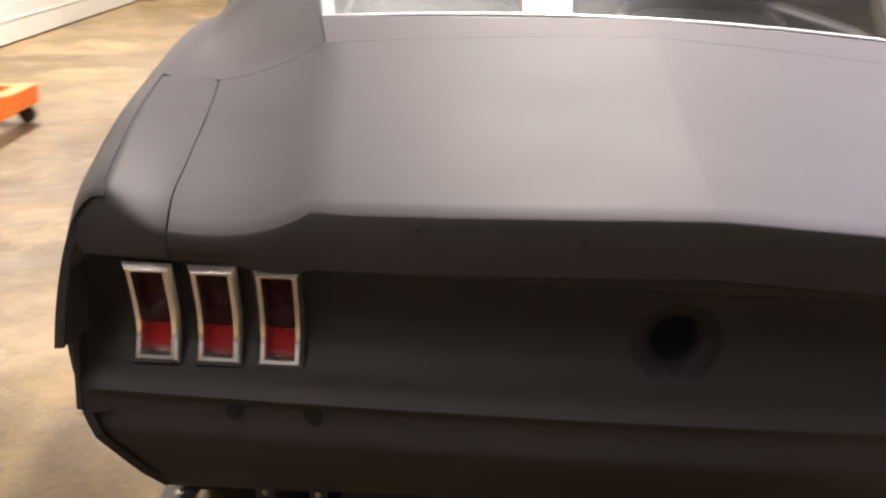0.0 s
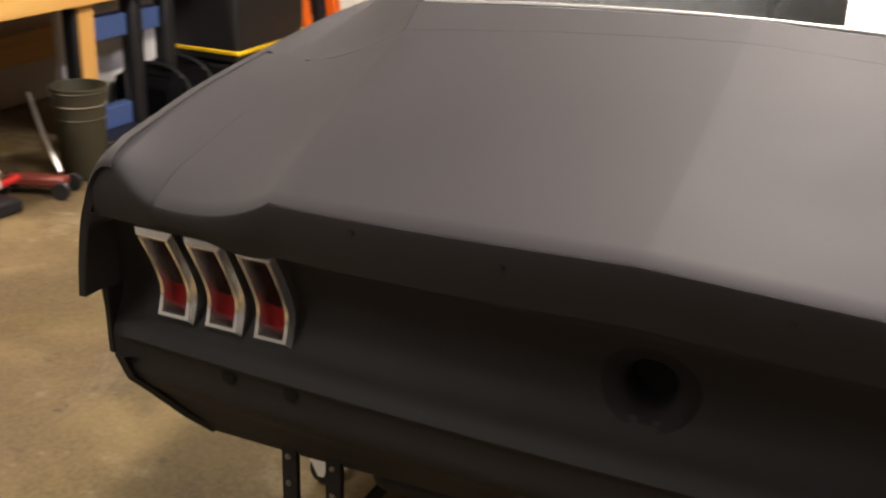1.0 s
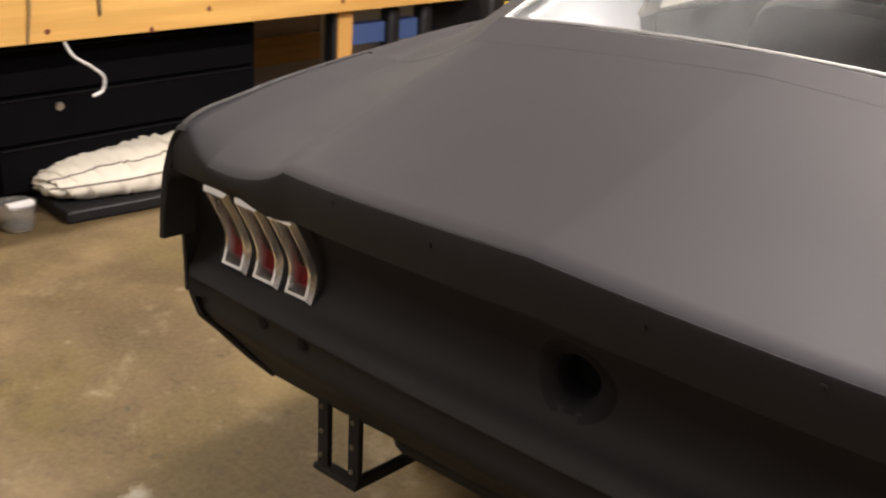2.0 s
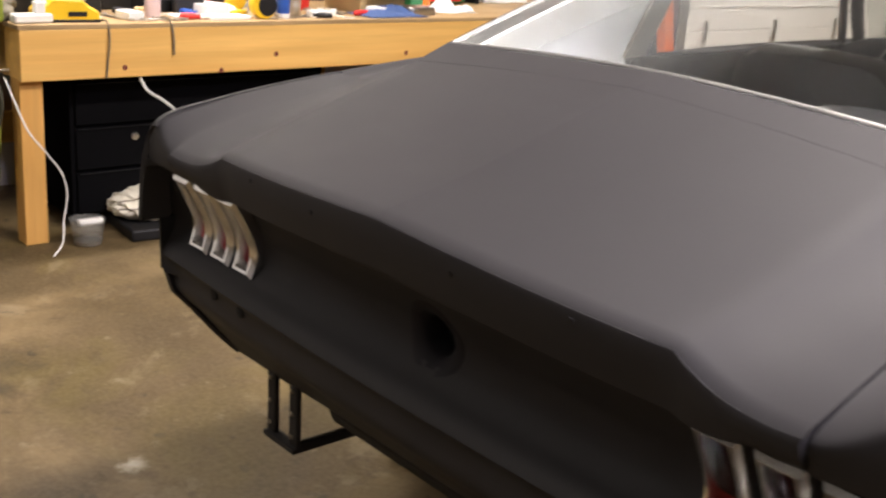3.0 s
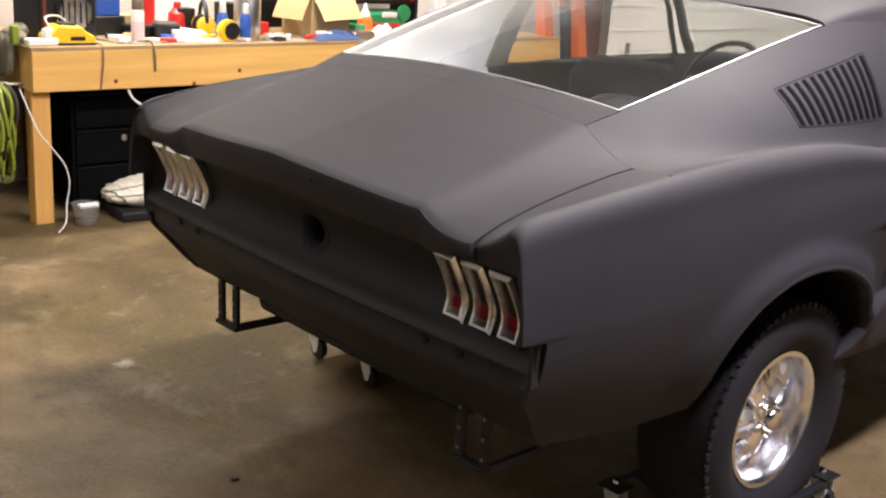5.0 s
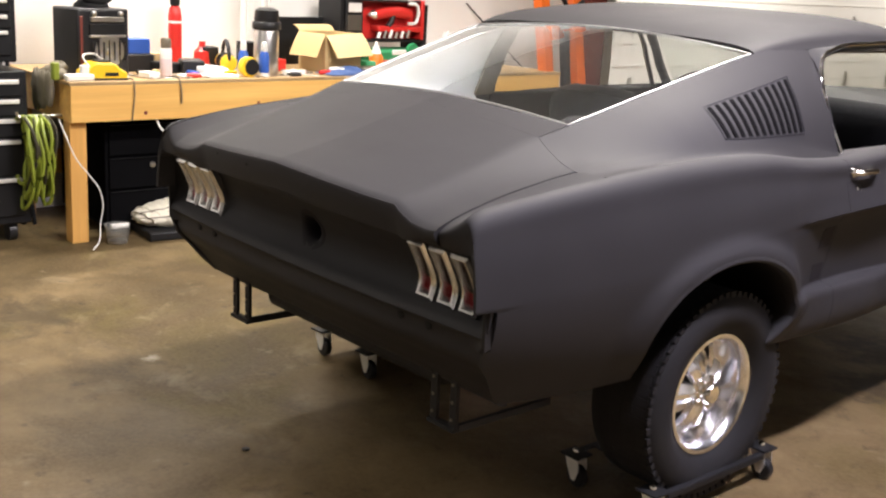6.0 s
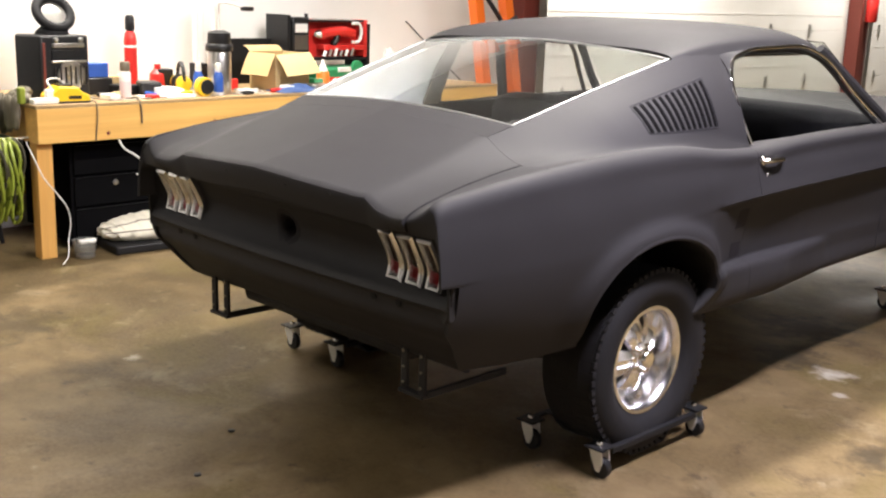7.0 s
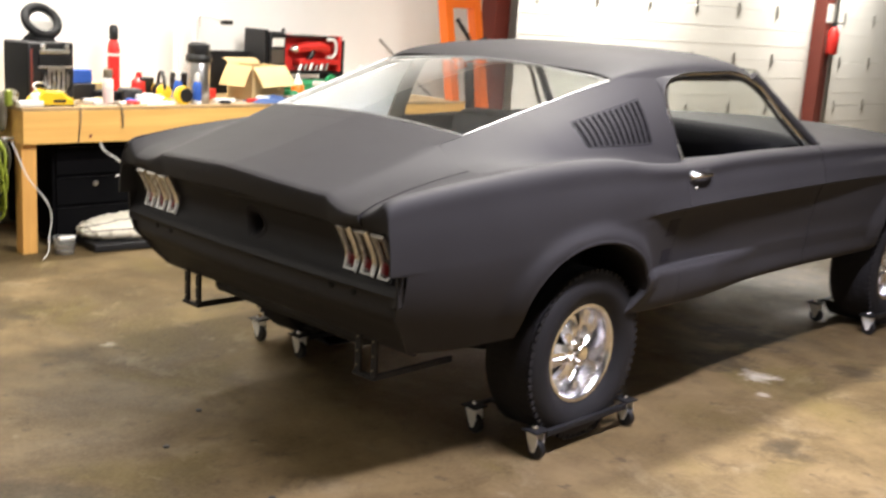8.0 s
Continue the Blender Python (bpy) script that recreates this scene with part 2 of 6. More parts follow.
def concrete():
    m = bpy.data.materials.new("stained_concrete")
    m.use_nodes = True
    nt = m.node_tree
    b = nt.nodes["Principled BSDF"]
    co = nt.nodes.new("ShaderNodeTexCoord")

    def noise_node(scale, detail=8, rough=0.6, distort=0.0):
        n = nt.nodes.new("ShaderNodeTexNoise")
        n.inputs["Scale"].default_value, n.inputs["Detail"].default_value = scale, detail
        n.inputs["Roughness"].default_value, n.inputs["Distortion"].default_value = rough, distort
        nt.links.new(co.outputs["Object"], n.inputs["Vector"])
        return n.outputs["Fac"]

    def ramp(src, lo, hi, a=0.0, c=1.0):
        r = nt.nodes.new("ShaderNodeMapRange")
        r.inputs["From Min"].default_value, r.inputs["From Max"].default_value = lo, hi
        r.inputs["To Min"].default_value, r.inputs["To Max"].default_value = a, c
        nt.links.new(src, r.inputs["Value"])
        return r.outputs["Result"]

    def blend(fac, a, c):
        x = nt.nodes.new("ShaderNodeMix")
        x.data_type = "RGBA"
        nt.links.new(fac, x.inputs["Factor"])
        for key, v in (("A", a), ("B", c)):
            if isinstance(v, tuple):
                x.inputs[key].default_value = (*v, 1)
            else:
                nt.links.new(v, x.inputs[key])
        return x.outputs["Result"]

    base = blend(ramp(noise_node(2.2, 8, 0.65), 0.32, 0.68), (0.084, 0.056, 0.023), (0.192, 0.135, 0.066))
    mid = blend(ramp(noise_node(0.9, 6, 0.6, 0.8), 0.46, 0.62, 0, 0.85), base, (0.048, 0.031, 0.012))
    green = blend(ramp(noise_node(1.4, 5, 0.6, 0.6), 0.53, 0.66, 0, 0.6), mid, (0.102, 0.077, 0.019))
    pale = blend(ramp(noise_node(2.6, 7, 0.7, 0.4), 0.56, 0.68, 0, 0.5), green, (0.250, 0.198, 0.125))
    smear = blend(ramp(noise_node(5.5, 7, 0.7, 0.6), 0.53, 0.68, 0, 0.7), pale, (0.057, 0.038, 0.017))
    flake = blend(ramp(noise_node(8.5, 6, 0.6), 0.65, 0.73, 0, 0.4), smear, (0.284, 0.236, 0.170))
    spots = blend(ramp(noise_node(11.0, 5, 0.55), 0.64, 0.72, 0, 0.7), flake, (0.030, 0.022, 0.013))
    fine = blend(ramp(noise_node(60.0, 4, 0.6), 0.35, 0.7, 0, 0.25), spots, (0.216, 0.166, 0.095))
    # oil spills and dried paint, each with a ragged outline
    rag = ramp(noise_node(9.0, 6, 0.65), 0.3, 0.7, -0.5, 0.5)
    for x, y, r, colour, amount in STAINS:
        far = nt.nodes.new("ShaderNodeVectorMath")
        far.operation = "DISTANCE"
        nt.links.new(co.outputs["Object"], far.inputs[0])
        far.inputs[1].default_value = (x, y, 0)
        rough = nt.nodes.new("ShaderNodeMath")
        rough.operation = "MULTIPLY_ADD"
        nt.links.new(rag, rough.inputs[0])
        rough.inputs[1].default_value = 1.5 * r
        nt.links.new(far.outputs["Value"], rough.inputs[2])
        fine = blend(ramp(rough.outputs["Value"], 0.45 * r, 1.25 * r, amount, 0.0), fine, colour)
    nt.links.new(fine, b.inputs["Base Color"])
    nt.links.new(ramp(noise_node(1.3, 5, 0.6, 0.5), 0.35, 0.68, 0.42, 0.70), b.inputs["Roughness"])
    b.inputs["Specular IOR Level"].default_value = 0.20
    bp = nt.nodes.new("ShaderNodeBump")
    bp.inputs["Strength"].default_value, bp.inputs["Distance"].default_value = 0.12, 0.004
    nt.links.new(noise_node(24.0, 6, 0.65), bp.inputs["Height"])
    nt.links.new(bp.outputs["Normal"], b.inputs["Normal"])
    return m


CONCRETE = concrete()


# ---------------------------------------------------------------- mesh helpers
class Geo:
    """Vertices and faces of one mesh while it is put together."""

    def __init__(self):
        self.v, self.f = [], []

    def grid(self, rows, close_u=False, close_v=False, flip=False):
        rows = [[tuple(map(float, p)) for p in r] for r in rows]
        n, m, o = len(rows), len(rows[0]), len(self.v)
        for r in rows:
            self.v += r
        for i in range(n if close_u else n - 1):
            for j in range(m if close_v else m - 1):
                a, b = o + i * m + j, o + i * m + (j + 1) % m
                c, d = o + ((i + 1) % n) * m + (j + 1) % m, o + ((i + 1) % n) * m + j
                self.f.append((d, c, b, a) if flip else (a, b, c, d))
        return self

    def box(self, c, s, m=None):
        o = len(self.v)
        for dx in (-0.5, 0.5):
            for dy in (-0.5, 0.5):
                for dz in (-0.5, 0.5):
                    p = Vector((dx * s[0], dy * s[1], dz * s[2]))
                    if m is not None:
                        p = m @ p
                    self.v.append((p[0] + c[0], p[1] + c[1], p[2] + c[2]))
        for q in ((0, 1, 3, 2), (4, 6, 7, 5), (0, 4, 5, 1), (2, 3, 7, 6), (0, 2, 6, 4), (1, 5, 7, 3)):
            self.f.append(tuple(o + k for k in q))
        return self

    def ring(self, c, axis, profile, n=24, cap=True):
        """A turned form: profile of (radius, height) along the axis from c."""
        q = Vector((0, 0, 1)).rotation_difference(Vector(axis))
        rows = []
        for r, h in profile:
            rows.append([Vector(c) + q @ Vector((r * math.cos(a), r * math.sin(a), h)) for a in (2 * math.pi * k / n for k in range(n))])
        o = len(self.v)
        self.grid(rows, close_v=True)
        if cap:
            self.f.append(tuple(o + k for k in reversed(range(n))))
            self.f.append(tuple(o + (len(rows) - 1) * n + k for k in range(n)))
        return self

    def tube(self, path, r, n=8, closed=False):
        path = [Vector(p) for p in path]
        rows = []
        up = Vector((0, 0, 1))
        for i, p in enumerate(path):
            a = path[i - 1] if i or closed else path[0]
            b = path[(i + 1) % len(path)] if i < len(path) - 1 or closed else path[-1]
            d = (b - a).normalized()
            s = d.cross(up if abs(d.dot(up)) < 0.95 else Vector((1, 0, 0))).normalized()
            t = s.cross(d)
            rows.append([p + s * (r * math.cos(k)) + t * (r * math.sin(k)) for k in (2 * math.pi * j / n for j in range(n))])
        o = len(self.v)
        self.grid(rows, close_u=closed, close_v=True)
        if not closed:
            self.f.append(tuple(o + k for k in reversed(range(n))))
            self.f.append(tuple(o + (len(rows) - 1) * n + k for k in range(n)))
        return self

    def prism(self, poly, axis, lo, hi):
        """A flat outline, given in the two other axes, drawn out along one axis."""
        o, n = len(self.v), len(poly)
        for h in (lo, hi):
            for a, b in poly:
                p = [a, b]
                p.insert("xyz".index(axis), h)
                self.v.append(tuple(p))
        self.f.append(tuple(o + k for k in reversed(range(n))))
        self.f.append(tuple(o + n + k for k in range(n)))
        for k in range(n):
            self.f.append((o + k, o + (k + 1) % n, o + n + (k + 1) % n, o + n + k))
        return self

    def mirrored(self):
        g = Geo()
        g.v = [(-x, y, z) for x, y, z in self.v]
        g.f = [tuple(reversed(f)) for f in self.f]
        return g


def thing(name, label, category, at=(0, 0, 0), group="", kind="", turn=0):
    ob = new(name)
    ob.matrix_world = pose(*at, 0, 0, turn)
    return tagged(ob, label, category, group, kind)


def sheet(bm, thick):
    """Give an open surface its thickness, half to each side, with square edges."""
    bm.normal_update()
    faces, rim = list(bm.faces), [e for e in bm.edges if e.is_boundary]
    inner = {v: bm.verts.new(v.co - v.normal * (thick / 2)) for v in list(bm.verts)}
    for v in inner:
        v.co = v.co + v.normal * (thick / 2)
    for e in rim:
        loop = e.link_loops[0]
        a, b = loop.vert, loop.link_loop_next.vert
        bm.faces.new((b, a, inner[a], inner[b]))
    for f in faces:
        bm.faces.new([inner[v] for v in reversed(f.verts)])


def part(name, g, mat, parent=None, label="", smooth=True, bevel=0.0, solid=0.0, angle=40, sub=0):
    """One mesh object under a thing or a part, in its parent's coordinates."""
    me = bpy.data.meshes.new(name)
    me.from_pydata(g.v, [], g.f)
    bm = bmesh.new()
    bm.from_mesh(me)
    bmesh.ops.remove_doubles(bm, verts=bm.verts, dist=1e-5)
    bmesh.ops.recalc_face_normals(bm, faces=bm.faces)
    if solid:
        sheet(bm, solid)
    bm.to_mesh(me)
    bm.free()
    me.materials.append(mat)
    if smooth:
        me.polygons.foreach_set("use_smooth", [True] * len(me.polygons))
        me.set_sharp_from_angle(angle=radians(angle))
    ob = new(name, me)
    if parent:
        ob.parent = parent
    if label:
        tagged(ob, label)
    if bevel:
        md = ob.modifiers.new("edges", "BEVEL")
        md.width, md.segments, md.limit_method, md.angle_limit = bevel, 2, "ANGLE", radians(35)
    return ob


def piece(name, g, mat, label, category, group="", kind="", **kw):
    """A thing that is one mesh."""
    return tagged(part(name, g, mat, None, **kw), label, category, group, kind)


def smooth_keys(keys, samples):
    """Values between keyed rows (t, a, b, ...) by smooth cubic steps."""
    k = np.array(keys, float)
    t, v = k[:, 0], k[:, 1:]
    slope = np.zeros_like(v)
    d = np.diff(v, axis=0) / np.diff(t)[:, None]
    slope[1:-1] = (d[:-1] * np.diff(t)[1:, None] + d[1:] * np.diff(t)[:-1, None]) / (t[2:] - t[:-2])[:, None]
    slope[0], slope[-1] = d[0], d[-1]
    out = []
    for s in np.atleast_1d(samples):
        i = int(np.clip(np.searchsorted(t, s) - 1, 0, len(t) - 2))
        h = t[i + 1] - t[i]
        u = (s - t[i]) / h
        a, b, c, e = 2 * u**3 - 3 * u**2 + 1, u**3 - 2 * u**2 + u, -2 * u**3 + 3 * u**2, u**3 - u**2
        out.append(a * v[i] + b * h * slope[i] + c * v[i + 1] + e * h * slope[i + 1])
    return np.array(out)


def spread(points, n):
    """n points evenly along a smooth line through the given ones."""
    p = np.array(points, float)
    t = np.r_[0, np.cumsum(np.linalg.norm(np.diff(p, axis=0), axis=1))]
    return smooth_keys(np.c_[t, p], np.linspace(0, t[-1], n))


# ---------------------------------------------------------------- the room
X0, X1, Y0, Y1 = -3.85, 7.5, -9.0, 17.0


def slab(name, lo, hi, mat, label):
    g = Geo().box([(a + b) / 2 for a, b in zip(lo, hi)], [b - a for a, b in zip(lo, hi)])
    return piece(name, g, mat, label, name.split("_")[0], kind="structure", smooth=False)


slab("floor", (X0 - 0.2, Y0 - 0.2, -0.15), (X1 + 0.2, Y1 + 0.2, 0), CONCRETE, "olive-brown stained concrete garage floor with oil marks")
slab("wall_west", (X0 - 0.2, Y0, 0), (X0, Y1, CEILING), WHITE_WALL, "white painted garage wall behind the workbench")
slab("wall_north", (X0 - 0.2, Y1, 0), (X1 + 0.2, Y1 + 0.2, CEILING), GREY_WALL, "unseen end wall of the garage, dark to dull its floor reflection")
slab("wall_east", (X1, Y0, 0), (X1 + 0.2, Y1, CEILING), WHITE_WALL, "white painted garage wall")
slab("wall_south", (X0 - 0.2, Y0 - 0.2, 0), (X1 + 0.2, Y0, CEILING), WHITE_WALL, "white painted garage wall")
slab("ceiling", (X0 - 0.2, Y0 - 0.2, CEILING), (X1 + 0.2, Y1 + 0.2, CEILING + 0.15), CEIL, "unseen garage ceiling, kept dark to weaken its reflection")

# ---------------------------------------------------------------- the car
car = thing("car", "satin black primed fastback coupe without bumpers, raised on wheel dollies", "car")


def both(name, g, mat, parent, label="", **kw):
    """A part of the car and its mirror image."""
    return part(name, g, mat, parent, label, **kw), part(name, g.mirrored(), mat, parent, label, **kw)


# long lines of the right-hand side: y, then x and z
CREST = [(-0.01, 0.765, 0.972), (0.2, 0.788, 1.004), (0.45, 0.802, 1.030), (0.8, 0.822, 1.054), (1.05, 0.836, 1.052), (1.25, 0.846, 1.030),
         (1.46, 0.838, 1.020), (1.8, 0.826, 1.034), (2.6, 0.822, 1.040), (3.2, 0.800, 1.035), (4.0, 0.76, 1.00), (4.45, 0.73, 0.95)]
VALLEY = [(-0.04, 0.668, 0.918), (0.0, 0.673, 0.938), (0.1, 0.674, 0.968), (0.25, 0.678, 1.001), (0.41, 0.690, 1.029), (0.6, 0.726, 1.052), (0.9, 0.778, 1.078), (1.2, 0.803, 1.080), (1.46, 0.812, 1.035)]
WIDEST = [(-0.01, 0.809), (0.15, 0.831), (0.5, 0.862), (1.0, 0.884), (1.5, 0.894), (2.5, 0.894), (3.5, 0.885), (4.1, 0.86), (4.45, 0.82)]
CHARACTER = [(-0.01, 0.757), (0.6, 0.780), (0.95, 0.820), (1.2, 0.850), (1.5, 0.866), (2.0, 0.878), (2.6, 0.886), (4.45, 0.87)]
COVE = [(-0.01, 0.0), (1.15, 0.0), (1.36, 0.050), (2.0, 0.066), (2.6, 0.060), (3.3, 0.030), (4.45, 0.0)]
BOTTOM = [(-0.01, 0.460), (0.2, 0.457), (0.6, 0.455), (1.2, 0.450), (2.7, 0.470), (3.3, 0.47), (4.45, 0.50)]


@functools.lru_cache(maxsize=None)
def side_section(y):
    """Points of the car's side from its shoulder down to the sill at y."""
    xc, zc = smooth_keys(CREST, y)[0]
    u = max(0.0, 1 - max(y, 0) / 0.05)
    zc -= 0.0205 * (1 - math.sqrt(1 - u * u))
    k = min(1, max(0, (y - 0.6) / 0.8))
    xm, zk = smooth_keys(WIDEST, y)[0][0], smooth_keys(CHARACTER, y)[0][0]
    c, zb = max(0, smooth_keys(COVE, y)[0][0]), smooth_keys(BOTTOM, y)[0][0]
    w = xm - xc
    flush = 0.0006 * min(1.0, max(0.0, (0.45 - y) / 0.03))
    upper = spread([(xc - 0.018, zc + 0.0015 - flush), (xc - 0.004, zc - 0.0005), (xc + (0.22 + 0.23 * k) * w, zc - 0.016), (xc + 0.56 * w - 0.1 * c, zk + 0.68 * (zc - zk)), (xm - (0.20 - 0.08 * k) * w - 0.22 * c, zk + 0.42 * (zc - zk)), (xm - 0.03 * w - 0.10 * c, zk + 0.02), (xm, zk)], 18)
    flat = min(1.0, max(0.0, (y - 1.70) / 0.45)) * c
    tuck = 0.028 * max(0.0, 1 - y / 0.40)
    e = 0.016 * (1 - k)
    low = [(xm, zk), (xm - 0.20 * c - 0.0005, zk - 0.006), (xm - 0.46 * c - 0.002, zk - 0.038), (xm - 0.80 * c - 0.004 - 0.1 * e, min(0.74, zk - 0.045)), (xm - c - 0.006 - 0.45 * e, 0.645), (xm - c - 0.006 - 0.6 * e, 0.622),
           (xm - 0.25 * c - 0.75 * flat - 0.008 - 0.75 * e, 0.604), (xm - 0.9 * flat - 0.018 - 1.0 * e, 0.57), (xm - 0.6 * flat - 0.045 - 0.8 * tuck - e, zb + 0.015), (xm - 0.5 * flat - 0.075 - tuck - 0.5 * e, zb)]
    # behind the wheel the side curves in evenly from its widest line to the bottom edge
    even = min(1.0, max(0.0, (0.9 - y) / 0.3))
    lower = []
    for x, z in spread(low, 76):
        x = min(x, xm)
        u = min(1.0, max(0.0, (zk - z) / (zk - zb)))
        lower.append((x + (xm - (0.075 + tuck + 0.5 * e) * u * u - x) * even, z))
    return [(x, y, z) for x, z in upper[:-1]] + [(x, y, z) for x, z in lower]


ARCH_C = [(0.885, 0.560), (3.66, 0.560)]
ARCH_A, ARCH_B = 0.332, 0.222
SWELL = 0.029


def arch_off(y, z):
    """How far outside a wheel opening a point of the side lies (below 1: inside), and the opening's middle."""
    best = min(ARCH_C, key=lambda c: abs(y - c[0]))
    if z < best[1]:
        return abs(y - best[0]) / (ARCH_A - (0.8 if y > best[0] else 0.35) * (best[1] - z)), best
    return math.hypot((y - best[0]) / ARCH_A, (z - best[1]) / ARCH_B), best


def rear_edge(z):
    """How far behind y = 0 the side ends: it leans back downwards to the bumper notch, then is cut off at a slant."""
    if z > 0.752:
        return float(np.interp(z, [0.755, 0.88, 0.955, 0.985], [-0.036, -0.034, -0.024, -0.016]))
    if z > 0.645:
        return 0.030
    return float(np.interp(z, [0.455, 0.50, 0.56, 0.60, 0.645], [0.145, 0.103, 0.056, 0.020, 0.010]))


def side_panel(y0, y1, step=0.02, lean=0.0):
    n = max(2, round((y1 - y0) / step))
    g = Geo()
    rows = []
    ys = [y0 + (y1 - y0) * i / n for i in range(n + 1)]
    if y0 == 0:
        ys = [0.0, 0.001, 0.003, 0.007, 0.013] + ys[1:]
        n += 4
    for y in ys:
        line = []
        for x, _, z in side_section(y):
            move = rear_edge(z) * max(0, 1 - y / (0.12 if z > 0.645 else 0.30))
            if z < 0.752:
                x += smooth_keys(WIDEST, y + move)[0][0] - smooth_keys(WIDEST, y)[0][0]
            line.append((x, y + move, z))
        rows.append(line)
    m = len(rows[0])
    keep = []
    for r in rows:
        line = []
        for x, y, z in r:
            off, c = arch_off(y, z)
            if off < 1.0:
                y, z, inside = y, z, True
            else:
                inside = False
            # the metal swells out towards the lip of the opening
            swell = SWELL * math.exp(-(max(0, off - 1.0) / 0.21) ** 3) * min(1, max(0, (z - 0.46) / 0.1))
            line.append((x + swell, y, z, off, inside, c))
        keep.append(line)
    index = {}
    for i in range(n + 1):
        for j in range(m):
            x, y, z, off, inside, c = keep[i][j]
            near = any(0 <= i + a <= n and 0 <= j + b < m and not keep[i + a][j + b][4] for a in (-1, 0, 1) for b in (-1, 0, 1))
            if inside and not near:
                continue
            if inside and z < c[1]:
                y = c[0] + (y - c[0]) / max(off, 0.05)
            elif inside:
                y, z = c[0] + (y - c[0]) / max(off, 0.05), c[1] + (z - c[1]) / max(off, 0.05)
            index[i, j] = len(g.v)
            g.v.append((x, y, z))
    for i in range(n):
        for j in range(m - 1):
            q = [(i, j), (i, j + 1), (i + 1, j + 1), (i + 1, j)]
            if all(k in index for k in q) and sum(keep[a][b][4] for a, b in q) < 4:
                g.f.append(tuple(index[k] for k in q))
    return g


quarters = both("quarter_panel", side_panel(0.0, 1.4592), PRIMER, car, "rear quarter panel in satin black primer", solid=0.012)
doors = both("door", side_panel(1.4608, 2.60, 0.03), PRIMER, car, "door with a sculpted side cove", solid=0.012)
both("front_fender", side_panel(2.607, 4.45, 0.025), PRIMER, car, "front fender in satin black primer", solid=0.012)


def arch_line(c):
    """The edge of a wheel opening, from its rear foot over the top to its front foot, with outward directions."""
    out = []
    for z in np.linspace(0.478, c[1], 7)[:-1]:
        out.append((c[0] - ARCH_A + 0.35 * (c[1] - z) * ARCH_A / 0.335, z, -1.0, 0.0))
    for k in range(37):
        a = math.pi * (1 - k / 36)
        u, w = math.cos(a) / ARCH_A, math.sin(a) / ARCH_B
        n = math.hypot(u, w)
        out.append((c[0] + ARCH_A * math.cos(a), c[1] + ARCH_B * math.sin(a), u / n, w / n))
    for z in np.linspace(c[1], 0.478, 7)[1:]:
        out.append((c[0] + ARCH_A - 0.8 * (c[1] - z), z, 1.0, 0.0))
    return out


def side_x(y, z):
    s = side_section(min(max(y, 0), 4.44))
    return float(np.interp(-z, [-p[2] for p in s], [p[0] for p in s]))


def arch_lip(c):
    """The rolled lip and the dark inner house of a wheel opening."""
    lip, house = Geo(), Geo()
    rows, inner = [], []
    for y, z, u, w in arch_line(c):
        x = side_x(y, z) + SWELL * min(1, max(0, (z - 0.46) / 0.1))
        rows.append([(x - 0.006, y + 0.022 * u, z + 0.022 * w), (x + 0.005, y + 0.010 * u, z + 0.010 * w), (x + 0.006, y + 0.001 * u, z + 0.001 * w), (x + 0.001, y - 0.005 * u, z - 0.005 * w),
                     (x - 0.02, y - 0.006 * u, z - 0.006 * w), (x - 0.035, y, z)])
        inner.append([(x - 0.018, y - 0.003 * u, z - 0.003 * w), (x - 0.16, y + 0.03 * u, z + 0.02 * w), (x - 0.34, y + 0.03 * u, z + 0.02 * w), (x - 0.36, c[0] + 0.12 * u, c[1] + 0.06 * w)])
    return lip.grid(rows), house.grid(inner)


for arch in ARCH_C:
    lip, house = arch_lip(arch)
    both("wheel_arch_lip", lip, PRIMER, car, solid=0.003)
    both("wheel_house", house, UNDER, car, "unlit black wheel housing", solid=0.004)

# deck lid: raised middle, wings that fall to the gaps
RIDGE = [(-0.03, 0.492, 0.950), (0.1, 0.502, 0.990), (0.3, 0.514, 1.053), (0.526, 0.531, 1.124)]
MIDDLE = [(-0.075, 0.977), (0.1, 1.019), (0.3, 1.079), (0.53, 1.147)]


SLOPE_TOP = RIDGE[:-1] + [(0.40, 0.521, 1.0845), (0.526, 0.543, 1.124), (0.8, 0.577, 1.205), (1.05, 0.605, 1.275), (1.225, 0.628, 1.322), (1.38, 0.645, 1.352), (1.5, 0.648, 1.362)]


CREASE = np.r_[0, 0.004, 0.02, np.linspace(0.07, 1, 15)]


def deck_section(v, wing=True, last=0.425):
    """One crossline of the deck; v runs from the rear lip (0) to the front edge (1)."""
    pts = []
    for s in CREASE:
        y = -0.072 + 0.042 * s**2
        y = y + (last + 0.03 * (1 - s**2) - y) * v
        xr, zr = smooth_keys(SLOPE_TOP, y)[0]
        zm = smooth_keys(MIDDLE, y)[0][0]
        z = zm - 0.018 + (zr - zm + 0.018) * s**1.8 + 0.018 * (1 - s)
        pts.append((xr * s, y, z))
    if wing:
        yr = pts[-1][1]
        for k in np.linspace(0, 1, 12)[1:]:
            y = yr - 0.012 * k * (1 - v)
            pts.append(flank(y - 0.022 * k * v, k, edge=-0.0012))
    return pts


